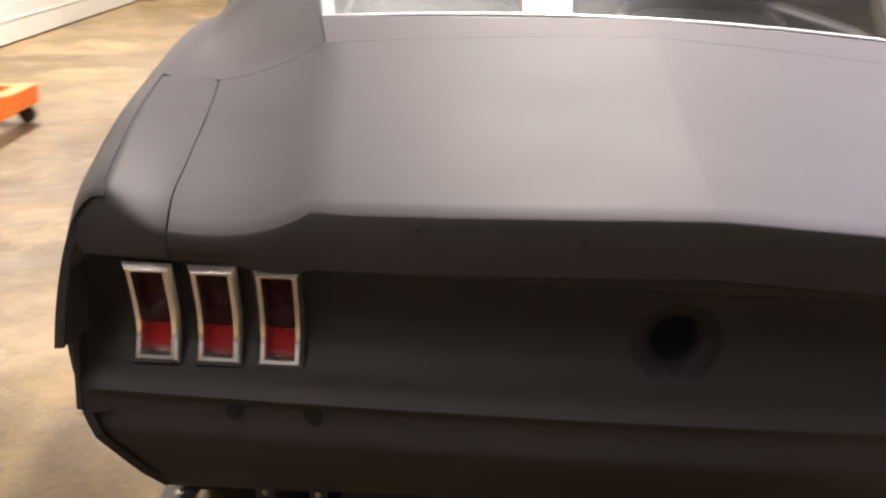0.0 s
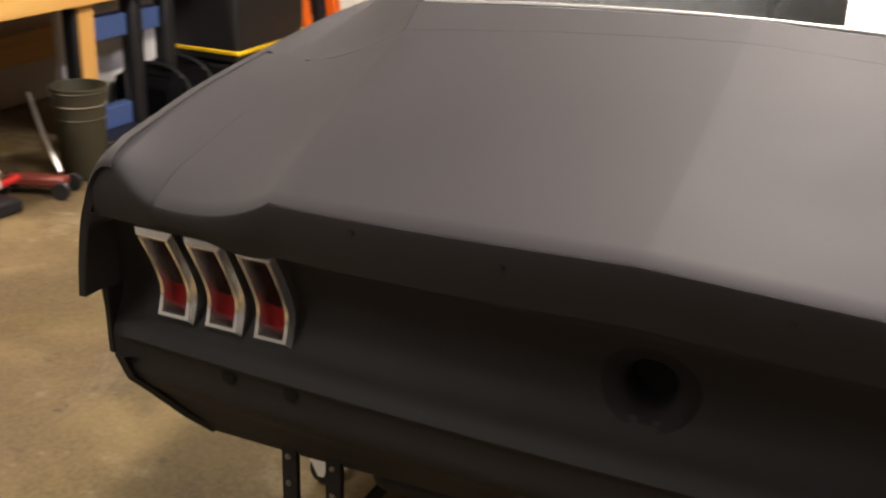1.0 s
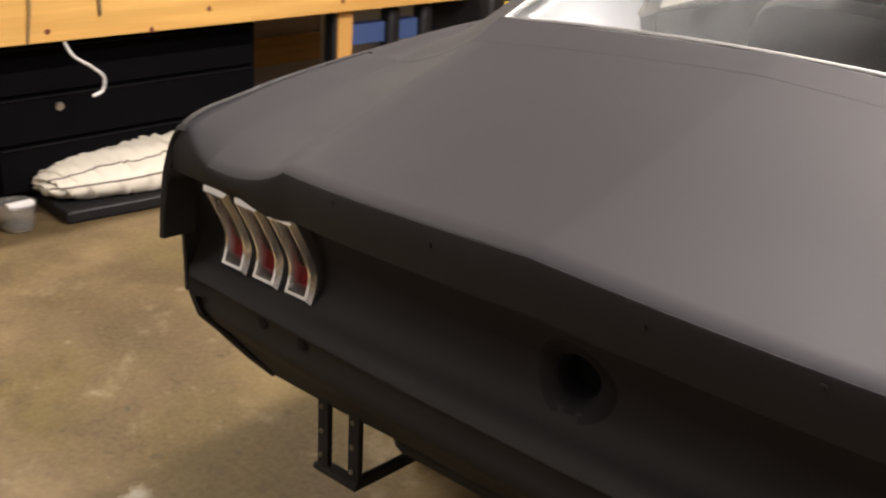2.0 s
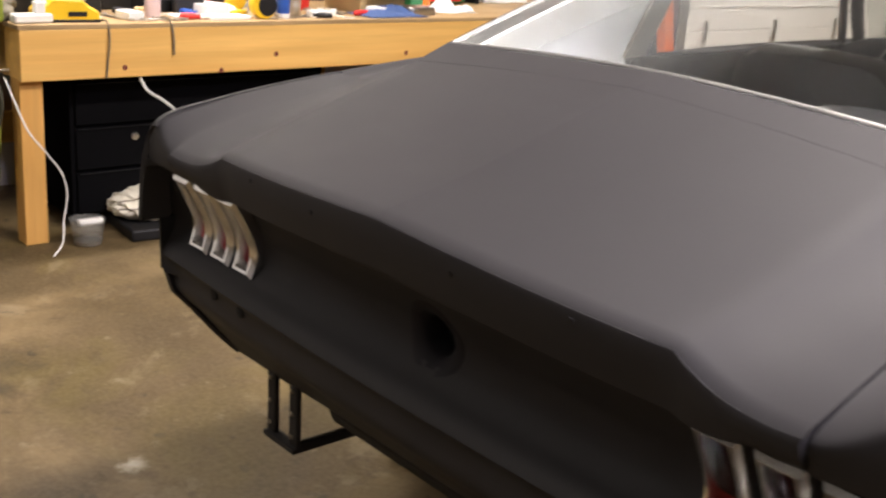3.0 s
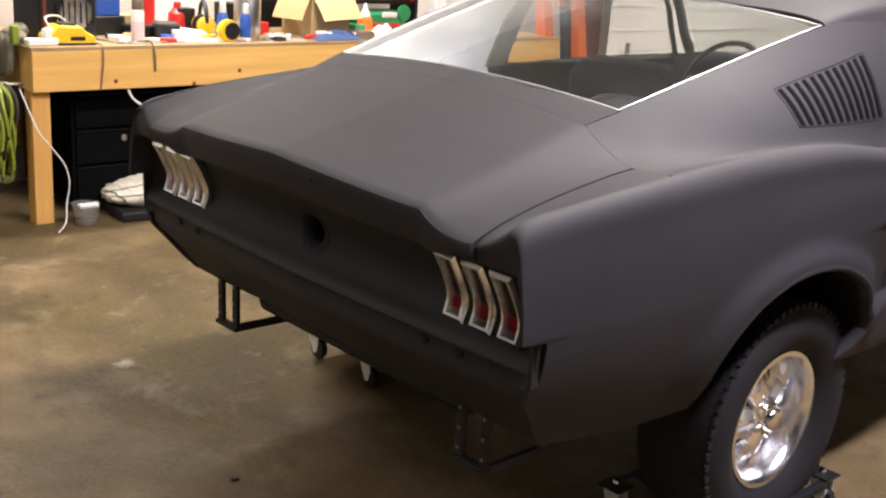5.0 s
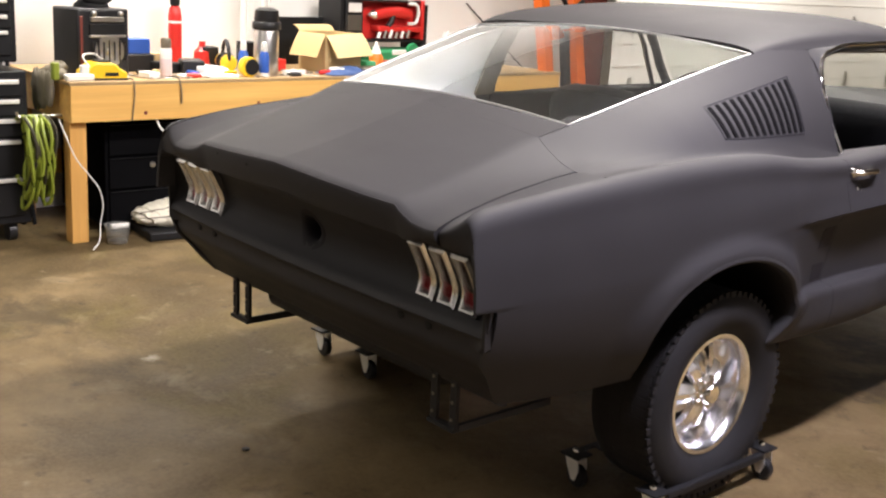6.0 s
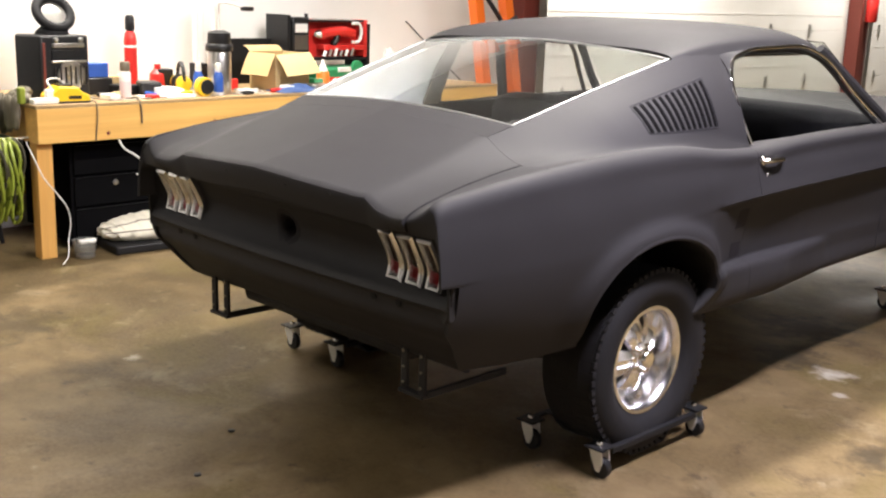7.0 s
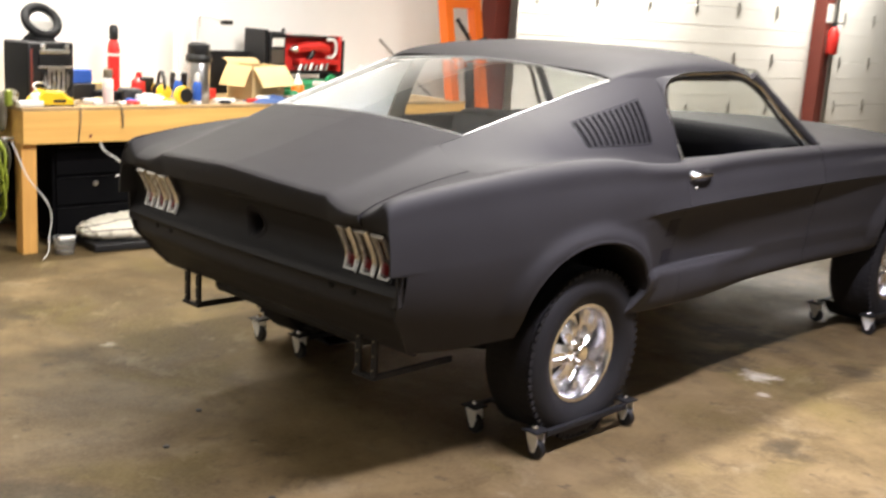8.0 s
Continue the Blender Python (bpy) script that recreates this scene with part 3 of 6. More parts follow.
def flank(y, k, edge=0.0):
    """The slope beside the raised deck and the rear window, from its top edge (k = 0) down to the valley (k = 1)."""
    xt, zt = smooth_keys(SLOPE_TOP, y)[0]
    xv, zv = smooth_keys(VALLEY, min(max(y, -0.04), 1.46))[0]
    xv += edge
    full = min(1.0, max(0.0, (y - 0.45) / 0.35))
    hollow = -0.007 * math.sin(math.pi * k) * max(0.0, 1 - max(0.0, y) / 0.40)
    bow = 0.020 * math.sin(math.pi * k) * full
    ease = 1 - (1 - k) ** (1.55 - 0.55 * full + 1.3 * max(0.0, 1 - max(0.0, y) / 0.25))
    return (xt + (xv - xt) * k + bow, y, zt + (zv - zt) * ease + hollow + 0.3 * bow)


lid = Geo()
half = [deck_section(v) for v in np.r_[0, 0.006, 0.02, 0.045, np.linspace(0.08, 1, 22)]]
# rear face of the lip, turned down and under
face = []
for dy, dz in ((0.030, -0.078), (0.012, -0.074), (0.004, -0.045), (-0.002, -0.012), (0.0, -0.004)):
    face.append([(x, y + dy, z + dz * (0.42 + 0.58 * min(1, max(0, (0.60 - abs(x)) / 0.1)))) for x, y, z in half[0]])
half[0] = [(x, y + 0.006, z + 0.001) for x, y, z in half[0]]
rows = [[(-x, y, z) for x, y, z in reversed(r[1:])] + r for r in face + half]
lid.grid(rows)
deck = part("deck_lid", lid, PRIMER, car, "fibreglass deck lid with a raised ducktail lip", solid=0.012, angle=50)

# panel between deck lid and rear window
filler = Geo()
rows = []
for v in np.linspace(0, 1, 6):
    r = []
    for s in CREASE:
        y = 0.4257 + 0.03 * (1 - s**2)
        y = y + (0.53 - 0.005 * s - y) * v
        xr, zr = smooth_keys(SLOPE_TOP, y)[0]
        zm = smooth_keys(MIDDLE, y)[0][0]
        r.append((xr * s, y, zm - 0.018 + (zr - zm + 0.018) * s**1.8 + 0.018 * (1 - s)))
    rows.append([(-x, y, z) for x, y, z in reversed(r[1:])] + r)
filler.grid(rows)
part("window_filler_panel", filler, PRIMER, car, solid=0.012)

# end piece of the quarter between the deck gap and the shoulder, rolled over at the rear
corner = Geo()
rows = []


def corner_top(y, s):
    """The rolled top of the end piece; s runs from the deck gap (0) out to the shoulder (1)."""
    xv, zv = smooth_keys(VALLEY, y)[0]
    xc, zc = smooth_keys(CREST, max(y, -0.005))[0]
    xc, zc = xc - 0.0175, zc + 0.0010
    reach, drop = 0.045 + 0.010 * s, 0.010 + 0.011 * s
    u = min(1.0, max(0.0, 1 - (y + 0.034) / reach))
    rear = 0.013 * s**2 * max(0, 1 - max(y + 0.034, 0) / 0.2)
    fall = 1 - math.sqrt(1 - u * u)
    x = xv + 0.0015 + (xc - xv - 0.0015) * s
    x += max(0.0, side_x(max(y, 0), zc - 0.0215 * fall - 0.001) - 0.002 - xc) * s**3 * min(1, 8 * fall)
    return (x, y + rear, zv + (zc - zv) * s**1.5 - drop * fall)


ACROSS = np.linspace(0, 1, 13)
for f in (1.0, 0.7, 0.4, 0.18):
    r = []
    for s in ACROSS:
        x, y, z = corner_top(-0.034, s)
        z = z + (0.879 - z) * f
        r.append((x + (side_x(0.0, z) - 0.003 - x) * s**3, y + 0.010 * f**2 + 0.0015 + (rear_edge(z) - y) * s**4 * min(1, 2 * f), z))
    rows.append(r + [(r[-1][0] + 0.001, r[-1][1] + 0.003, r[-1][2])])
for y in np.r_[-0.034, -0.0325, -0.029, -0.024, -0.017, -0.008, np.linspace(0.005, 0.42, 24)]:
    r = [corner_top(y, s) for s in ACROSS]
    rows.append(r + [(r[-1][0] + 0.009, r[-1][1], r[-1][2] - 0.0035)])
corner.grid(rows)
both("quarter_extension", corner, PRIMER, car, solid=0.008, angle=60)
flange = Geo()
rows = []
for x, _, z in side_section(0.0):
    if 0.755 < z < 0.885:
        xi = 0.762 if z > 0.868 else 0.79
        y = rear_edge(z)
        rows.append([(x - 0.002, y + 0.001, z), (x - 0.3 * (x - xi), y + 0.005, z), (xi, 0.020, z)])
flange.grid(rows)
both("quarter_end_flange", flange, PRIMER, car, solid=0.004)

sail = Geo()
rows = []
for y in np.linspace(0.4259, 1.47, 40):
    near = max(0, 1 - (y - 0.4259) / 0.1)
    r = [flank(y - 0.022 * k * near, k) for k in np.linspace(0, 1, 18)]
    xv, _, zv = r[-1]
    xc, zc = smooth_keys(CREST, y)[0]
    xc, zc = xc - 0.0175, zc + 0.0015
    r += [(xv + (xc - xv) * k, y - 0.022 * near * (1 - k), zv + (zc - zv) * k - 0.010 * math.sin(math.pi * k) * max(0, 1 - abs(y - 0.7) / 0.7)) for k in np.linspace(0, 1, 7)[1:]]
    r.append((xc + 0.009, r[-1][1], zc - 0.0035))
    rows.append(r)
sail.grid(rows)
sails = both("sail_panel", sail, PRIMER, car, "sloping sail panel beside the rear window", solid=0.012)

# roof
ROOF_MID = [(1.20, 1.354), (1.35, 1.389), (1.6, 1.424), (1.9, 1.440), (2.2, 1.424), (2.32, 1.402)]
ROOF_EDGE = [(1.20, 0.622, 1.318), (1.35, 0.645, 1.347), (1.6, 0.650, 1.366), (1.9, 0.645, 1.368), (2.2, 0.625, 1.345), (2.32, 0.61, 1.325)]
roof = Geo()
rows = []
for y in np.linspace(1.235, 2.30, 26):
    tuck = 0.007 * max(0, 1 - (y - 1.235) / 0.06)
    zm = smooth_keys(ROOF_MID, y)[0][0] - tuck
    xe, ze = smooth_keys(ROOF_EDGE, y)[0]
    ze -= tuck
    r = [(xe * math.sin(s * math.pi / 2) ** 0.9 if s else 0.0, y + 0.02 * (1 - s), zm + (ze - zm) * s**2.6) for s in np.linspace(0, 1, 16)]
    r.append((xe + 0.012, y, ze - 0.018))
    rows.append([(-x, yy, z) for x, yy, z in reversed(r[1:])] + r)
roof.grid(rows)
part("roof", roof, PRIMER, car, "satin black fastback roof", solid=0.012)


# rear window glass and its bright trim
def window_at(v, s):
    """A point of the rear window; v runs up from its foot, s across from side to side."""
    q = abs(s)
    foot, head = 0.545 - 0.019 * q**2, 1.255 - 0.030 * q**2
    edge = 0.526 + (1.225 - 0.526) * v
    xe, ze = smooth_keys(SLOPE_TOP, edge)[0]
    return ((xe - 0.007) * s, foot + (head - foot) * v, ze + 0.001 + (0.022 + 0.014 * v + 0.012 * math.sin(math.pi * v)) * (1 - q**1.9))


glass = Geo()
glass.grid([[window_at(v, s) for s in np.linspace(-1, 1, 31)] for v in np.linspace(0, 1, 18)])
rear_window = part("rear_window", glass, VEILED, car, "large curved rear window glass with a painted haze of reflection", solid=0.004)
rear_window.visible_shadow = False
trim = Geo()
outline = [window_at(0, s) for s in np.linspace(-1, 1, 31)] + [window_at(v, 1) for v in np.linspace(0, 1, 22)[1:-1]]
outline += [window_at(1, s) for s in np.linspace(1, -1, 31)] + [window_at(v, -1) for v in np.linspace(1, 0, 22)[1:-1]]
trim.tube([(x, y, z + 0.003) for x, y, z in outline], 0.0037, 8, closed=True)
part("window_trim", trim, TRIM, rear_window, "bright metal window moulding")

# tail panel: concave, with the bumper step and the valance below
PANEL = [(-0.010, 0.884), (-0.010, 0.872), (0.022, 0.862), (0.052, 0.815), (0.070, 0.770), (0.064, 0.727), (0.040, 0.703), (0.004, 0.687), (-0.006, 0.676), (0.004, 0.668), (0.010, 0.645), (0.012, 0.610), (0.024, 0.590), (0.052, 0.560), (0.100, 0.50), (0.142, 0.455), (0.17, 0.447)]
ENDX = [(0.44, 0.715), (0.48, 0.752), (0.56, 0.793), (0.60, 0.803), (0.64, 0.804), (0.70, 0.814), (0.75, 0.820), (0.80, 0.818), (0.88, 0.802)]
prof = spread(PANEL, 72)
panel = Geo()
rows = []
for y, z in prof:
    xe = smooth_keys(ENDX, z)[0][0] - 0.006
    if z < 0.66:
        xe = min(xe, side_x(max(0.0, rear_edge(z)), z) - 0.003)
    r = []
    for s in np.linspace(-1, 1, 161):
        flush = max(0, (abs(s) - 0.925) / 0.075) ** 2 if z > 0.64 else 0
        dish = -0.028 * (1 - s * s) if z > 0.60 else -0.028 * (1 - s * s) * max(0, (z - 0.45) / 0.15)
        droop = 0.006 * min(1, max(0, (abs(s) - 0.50) / 0.25)) * max(0, (0.56 - z) / 0.11)
        r.append((xe * s, (y + dish + 0.02) * (1 - flush) + 0.010 * flush, z - droop))
    rows.append(r)
panel.grid(rows)


def face_middle(f):
    return [sum(panel.v[k][a] for k in f) / len(f) for a in range(3)]


# the round hole behind the fuel filler
panel.f = [f for f in panel.f if math.hypot(face_middle(f)[0], face_middle(f)[2] - 0.768) > 0.050]
tail = part("tail_panel", panel, PRIMER, car, "concave tail panel in black primer", solid=0.008, angle=35)


def panel_y(x, z):
    y = float(np.interp(-z, [-p[1] for p in prof], [p[0] for p in prof]))
    return y + 0.02 - 0.028 * (1 - (x / 0.82) ** 2)


def bar(g, a, b, w, d, side=(1, 0, 0)):
    """A straight flat bar from a to b, w wide along side and d deep."""
    a, b = Vector(a), Vector(b)
    t = (b - a).normalized()
    s = (Vector(side) - t * Vector(side).dot(t)).normalized()
    n = t.cross(s)
    o = len(g.v)
    for p in (a, b):
        for i, j in ((-1, -1), (1, -1), (1, 1), (-1, 1)):
            g.v.append(tuple(p + s * (i * w / 2) + n * (j * d / 2)))
    g.f += [(o + 3, o + 2, o + 1, o), (o + 4, o + 5, o + 6, o + 7)]
    g.f += [(o + k, o + (k + 1) % 4, o + 4 + (k + 1) % 4, o + 4 + k) for k in range(4)]
    return g


# tail lamps: three bent bright bezels a side with red lenses
BEND = [(0.000, 0.863), (0.028, 0.813), (0.045, 0.777), (0.051, 0.757), (0.048, 0.733), (0.038, 0.706)]


def lamp_line(start=0.0, end=1.0, n=15):
    """Part of the lamp's bent profile, from its top (0) to its foot (1)."""
    line = spread(BEND, 61)
    return np.array([[np.interp(60 * k, range(61), line[:, a]) for a in (0, 1)] for k in np.linspace(start, end, n)])


def tail_lamp(x):
    lamp = part("tail_lamp", lamp_body(x), UNDER, car, "triple-bar tail lamp cell")
    w = 0.031
    g = Geo()
    outer, crown, ridge, inner = lamp_line(), lamp_line(0.065, 0.945), lamp_line(0.085, 0.915), lamp_line(0.11, 0.875)
    rows = []
    for d_out, line, half_w in ((0.022, outer, w), (0.0, outer, w + 0.001), (-0.010, crown, w - 0.0045), (-0.010, ridge, w - 0.0105), (0.003, inner, w - 0.0135), (0.020, inner, w - 0.0145)):
        left = [(x - half_w, y + d_out, z) for y, z in line]
        right = [(x + half_w, y + d_out, z) for y, z in reversed(line)]
        rows.append(left + right)
    g.grid(rows, close_v=True)
    part("bezel", g, BEZEL, lamp, "bright chrome bezel", angle=30)
    for name, a, b, mat, label in (("lens", 0.08, 0.695, LENS, "deep red lens"), ("lower_lens", 0.70, 0.885, LENS_BRIGHT, "brighter red lower lens")):
        g = Geo()
        g.grid([[(x + s * (w - 0.010), y + 0.015 - 0.003 * (1 - s * s), z) for y, z in lamp_line(a, b, 14)] for s in np.linspace(-1, 1, 7)])
        part(name, g, mat, lamp, label, solid=0.003)


def lamp_body(x):
    g = Geo()
    line = lamp_line(0, 1, 12)
    g.grid([[(x + s, y + d, z) for y, z in line] for s, d in ((-0.029, 0.030), (-0.027, 0.022), (0.027, 0.022), (0.029, 0.030))])
    return g


for side in (-1, 1):
    for k in range(3):
        tail_lamp(side * (0.706 - 0.0835 * k))

# filler neck with its flange, in the middle of the panel
cy = panel_y(0, 0.768)
g = Geo()
rows = []
for r, lift, flat in ((0.065, 0.0005, 0.0), (0.064, 0.004, 0.0), (0.060, 0.0055, 0.0), (0.053, 0.0055, 0.0), (0.046, 0.0045, 0.05), (0.040, 0.002, 0.3), (0.035, -0.002, 0.8), (0.033, -0.006, 1.0), (0.031, -0.055, 1.0)):
    ring = []
    for a in (2 * math.pi * k / 44 for k in range(44)):
        x, z = r * math.cos(a), 0.768 + r * math.sin(a)
        ring.append((x, panel_y(x, z) * (1 - flat) + cy * flat - lift, z))
    rows.append(ring)
g.grid(rows, close_v=True)
filler_neck = part("fuel_filler", g, PRIMER_DARK, car, "open fuel filler with a raised round flange")
# A black disc closes the filler tube and paints its inner shade.
g = Geo().ring((0, cy - 0.001, 0.768), (0, -1, 0), [(0.0318, -0.05), (0.0318, -0.045)], 24)
part("filler_hole", g, VOID, filler_neck, "black disc for the shade inside the filler")
g = Geo().ring((0.002, cy - 0.001, 0.852), (0, -1, 0), [(0.011, -0.01), (0.011, 0.006), (0.007, 0.007), (0.006, -0.01)], 16, cap=False)
part("lock_hole", g, UNDER, car)
# Bolt and trim holes are flat dark discs painted for their shade.
for side in (-1, 1):
    for hx in (0.595, 0.489):
        g = Geo().ring((side * hx, panel_y(hx, 0.655) - 0.004, 0.655), (0, -1, 0), [(0.0125, -0.004), (0.0125, 0.0025), (0.0115, 0.003)], 18, cap=True)
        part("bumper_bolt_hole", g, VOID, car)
    for hx in (0.36, 0.16):
        g = Geo().ring((side * hx, -0.0795 + 0.04 * (hx / 0.5) ** 2, 0.944), (0, -1, 0), [(0.004, -0.004), (0.004, 0.0005), (0.002, 0.0008)], 12)
        part("trim_hole", g, UNDER, car)
    # notch plate at the foot of the quarter's rear edge
    g = Geo().prism([(0.002, 0.762), (0.055, 0.755), (0.050, 0.655), (0.006, 0.645)], "x", side_x(0.03, 0.71) - 0.014, side_x(0.03, 0.71) - 0.004)
    if side < 0:
        g = g.mirrored()
    part("bumper_end_plate", g, UNDER, car, bevel=0.002)

# side louvres behind the door windows; black colour stands in for their recess shade
CORNERS = {"tl": (0.920, 1.180), "tr": (1.300, 1.264), "br": (1.294, 1.102), "bl": (0.930, 1.100)}


def flank_at(y, z):
    ks = np.linspace(0, 1, 14)
    pts = [flank(y, k) for k in ks]
    k = float(np.interp(-z, [-p[2] for p in pts], ks))
    return flank(y, k)


def louvre_point(u, v, out):
    y = (CORNERS["bl"][0] * (1 - u) + CORNERS["br"][0] * u) * (1 - v) + (CORNERS["tl"][0] * (1 - u) + CORNERS["tr"][0] * u) * v
    z = (CORNERS["bl"][1] * (1 - u) + CORNERS["br"][1] * u) * (1 - v) + (CORNERS["tl"][1] * (1 - u) + CORNERS["tr"][1] * u) * v
    p = flank_at(y, z)
    return (p[0] + out, p[1], p[2] + 0.35 * out)


def slat(k, n):
    g = Geo()
    u0, u1 = (k + 0.25) / n, (k + 0.75) / n
    rows = []
    for v in np.linspace(0.03, 0.97, 8):
        rows.append([louvre_point(u0, v, 0.006), louvre_point(u0, v, 0.0085), louvre_point((u0 + u1) / 2, v, 0.0085), louvre_point(u1, v, 0.0075), louvre_point(u1, v, 0.006)])
    return g.grid(rows)


backing = Geo().grid([[louvre_point(u, v, 0.003) for v in np.linspace(0, 1, 8)] for u in np.linspace(0, 1, 10)])
rim = Geo()
edge = [louvre_point(u, 0, 0.004) for u in np.linspace(0, 1, 12)] + [louvre_point(1, v, 0.004) for v in np.linspace(0.1, 1, 8)]
edge += [louvre_point(u, 1, 0.004) for u in np.linspace(0.92, 0, 12)] + [louvre_point(0, v, 0.004) for v in np.linspace(0.9, 0.1, 7)]
rim.tube(edge, 0.004, 6, closed=True)
slats = [slat(k, 12) for k in range(12)]
for mirror in (False, True):
    fix = (lambda g: g.mirrored()) if mirror else (lambda g: g)
    vent = part("side_louvre", fix(backing), VOID, car, "side air louvre with upright slats, black for its recess shade", solid=0.002)
    part("louvre_frame", fix(rim), PRIMER_DARK, vent)
    for k in range(12):
        part("slat", fix(slats[k]), LOUVRE, vent)

# door hardware, window mouldings and side glass
WINDOW = [(0.812, 1.492, 1.036), (0.765, 1.462, 1.16), (0.722, 1.468, 1.27), (0.697, 1.505, 1.318), (0.680, 1.60, 1.346), (0.668, 1.85, 1.362), (0.664, 2.12, 1.356), (0.676, 2.25, 1.315), (0.742, 2.42, 1.165), (0.806, 2.56, 1.042)]
line = spread(WINDOW, 60)
for mirror, door in zip((False, True), doors):
    fix = (lambda g: g.mirrored()) if mirror else (lambda g: g)
    part("window_moulding", fix(Geo().tube([(x + 0.004, y, z) for x, y, z in line], 0.0072, 8)), CHROME, door, "bright chrome window moulding")
    part("window_seal", fix(Geo().tube([(x - 0.012, y, z - 0.012) for x, y, z in line], 0.009, 6)), BLACK, door)
    handle = Geo()
    hx = side_x(1.55, 0.975)
    handle.tube(spread([(hx + 0.004, 1.482, 0.980), (hx + 0.026, 1.497, 0.982), (hx + 0.032, 1.55, 0.982), (hx + 0.028, 1.60, 0.980), (hx + 0.012, 1.625, 0.978)], 16), 0.0105, 8)
    handle.box((hx + 0.008, 1.495, 0.981), (0.022, 0.034, 0.030))
    part("door_handle", fix(handle), CHROME, door, "chrome pull handle", bevel=0.003)
    hx = side_x(1.53, 0.925)
    part("door_lock", fix(Geo().ring((hx - 0.004, 1.525, 0.925), (1, 0, 0), [(0.015, 0), (0.015, 0.008), (0.010, 0.011), (0.009, 0.008)], 16)), CHROME, door, "round chrome lock")
    # Darker patches laid on the skin paint the shade of two scoop inlets.
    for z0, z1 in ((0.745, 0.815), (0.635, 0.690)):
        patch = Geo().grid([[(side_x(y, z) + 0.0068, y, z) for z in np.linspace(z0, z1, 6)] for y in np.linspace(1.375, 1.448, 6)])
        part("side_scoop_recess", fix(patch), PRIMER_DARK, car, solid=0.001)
    # belt shelf between side skin and glass
    shelf = Geo()
    shelf.grid([[(smooth_keys(CREST, y)[0][0], y, smooth_keys(CREST, y)[0][1]), (0.792, y, 1.034), (0.786, y, 1.028)] for y in np.linspace(1.455, 2.75, 14)])
    part("belt_rail", fix(shelf), PRIMER, door, solid=0.006)
    card = Geo().grid([[(0.784, y, 1.026), (0.772, y, 0.98), (0.775, y, 0.75), (0.76, y, 0.48)] for y in (1.46, 2.0, 2.62)])
    part("inner_door_card", fix(card), DULLBLACK, door, "black vinyl door card", solid=0.01)
    rail = Geo()
    rows = []
    for y in np.linspace(1.466, 1.66, 12):
        xe, ze = smooth_keys(ROOF_EDGE, y)[0]
        xb, zb = smooth_keys([(1.40, 0.735, 1.24), (1.468, 0.720, 1.27), (1.505, 0.699, 1.318), (1.60, 0.682, 1.346), (1.70, 0.676, 1.355)], y)[0]
        rows.append([(xe - 0.004, y, ze - 0.006), (xe + 0.010, y, ze - 0.015), ((xe + 0.010 + xb) / 2 + 0.004, y, (ze - 0.015 + zb) / 2), (xb + 0.001, y, zb)])
    part("roof_rail", fix(rail.grid(rows)), PRIMER, car, solid=0.006)

# windscreen posts, windscreen, cowl and hood
for mirror in (False, True):
    fix = (lambda g: g.mirrored()) if mirror else (lambda g: g)
    post = Geo().tube(spread([(0.640, 2.27, 1.352), (0.690, 2.40, 1.25), (0.745, 2.53, 1.14), (0.79, 2.66, 1.04)], 12), 0.022, 8)
    part("windscreen_post", fix(post), PRIMER, car)
    post = Geo().grid([[(0.79, 1.475, 1.03), (0.72, 1.478, 1.20), (0.63, 1.48, 1.35)], [(0.77, 1.36, 1.03), (0.69, 1.36, 1.20), (0.60, 1.37, 1.34)]])
    part("inner_pillar_trim", fix(post), PILLAR, car, "olive-brown inner pillar trim", solid=0.01)
    inner = Geo().grid([[(flank(y, k)[0] - 0.035, y, flank(y, k)[2] - 0.02) for k in np.linspace(0.06, 1, 8)] + [(0.72, y, 0.82)] for y in np.linspace(0.50, 1.37, 12)])
    part("inner_sail_panel", fix(inner), INNER, car, "inner side panel, pale to mimic the window's white reflection", solid=0.006)
screen = Geo()
rows = []
for v in np.linspace(0, 1, 8):
    rows.append([(s * (0.64 + 0.13 * v), 2.30 + 0.40 * v + 0.09 * (1 - s * s) * (0.3 + 0.7 * v), 1.375 - 0.34 * v + 0.02 * (1 - s * s)) for s in np.linspace(-1, 1, 17)])
screen.grid(rows)
windscreen = part("windscreen", screen, GLASS, car, "clear curved windscreen", solid=0.004)
windscreen.visible_shadow = False
hood = Geo()
rows = []
for y in np.linspace(2.70, 4.42, 18):
    xc, zc = smooth_keys(CREST, y)[0]
    rows.append([(xc * s, y + 0.06 * (1 - s * s) * (1 if y > 2.8 else 1), zc + 0.035 * (1 - abs(s) ** 2.2)) for s in np.linspace(-1, 1, 19)])
part("hood", hood.grid(rows), PRIMER, car, "long satin black hood", solid=0.01)
nose = Geo().grid([[(s * 0.72, 4.46 + 0.06 * (1 - s * s), z) for s in np.linspace(-1, 1, 11)] for z in (0.97, 0.80, 0.60, 0.48)])
part("nose_panel", nose, PRIMER, car, solid=0.02)
headliner = Geo().grid([[(s * 0.60, y, 1.372 - 0.045 * s * s - 0.06 * max(0, 1.45 - y)) for s in np.linspace(-1, 1, 9)] for y in (1.27, 1.6, 1.95, 2.26)])
part("headliner", headliner, PILLAR, car, solid=0.006)

# cabin: floor, seats, dash, wheel
part("cabin_floor", Geo().box((0, 2.05, 0.46), (1.50, 2.9, 0.02)), UNDER, car)
part("parcel_shelf", Geo().box((0, 0.90, 0.84), (1.40, 0.78, 0.02)), SHELF, car, "pale bare metal shelf behind the seats", bevel=0.008)


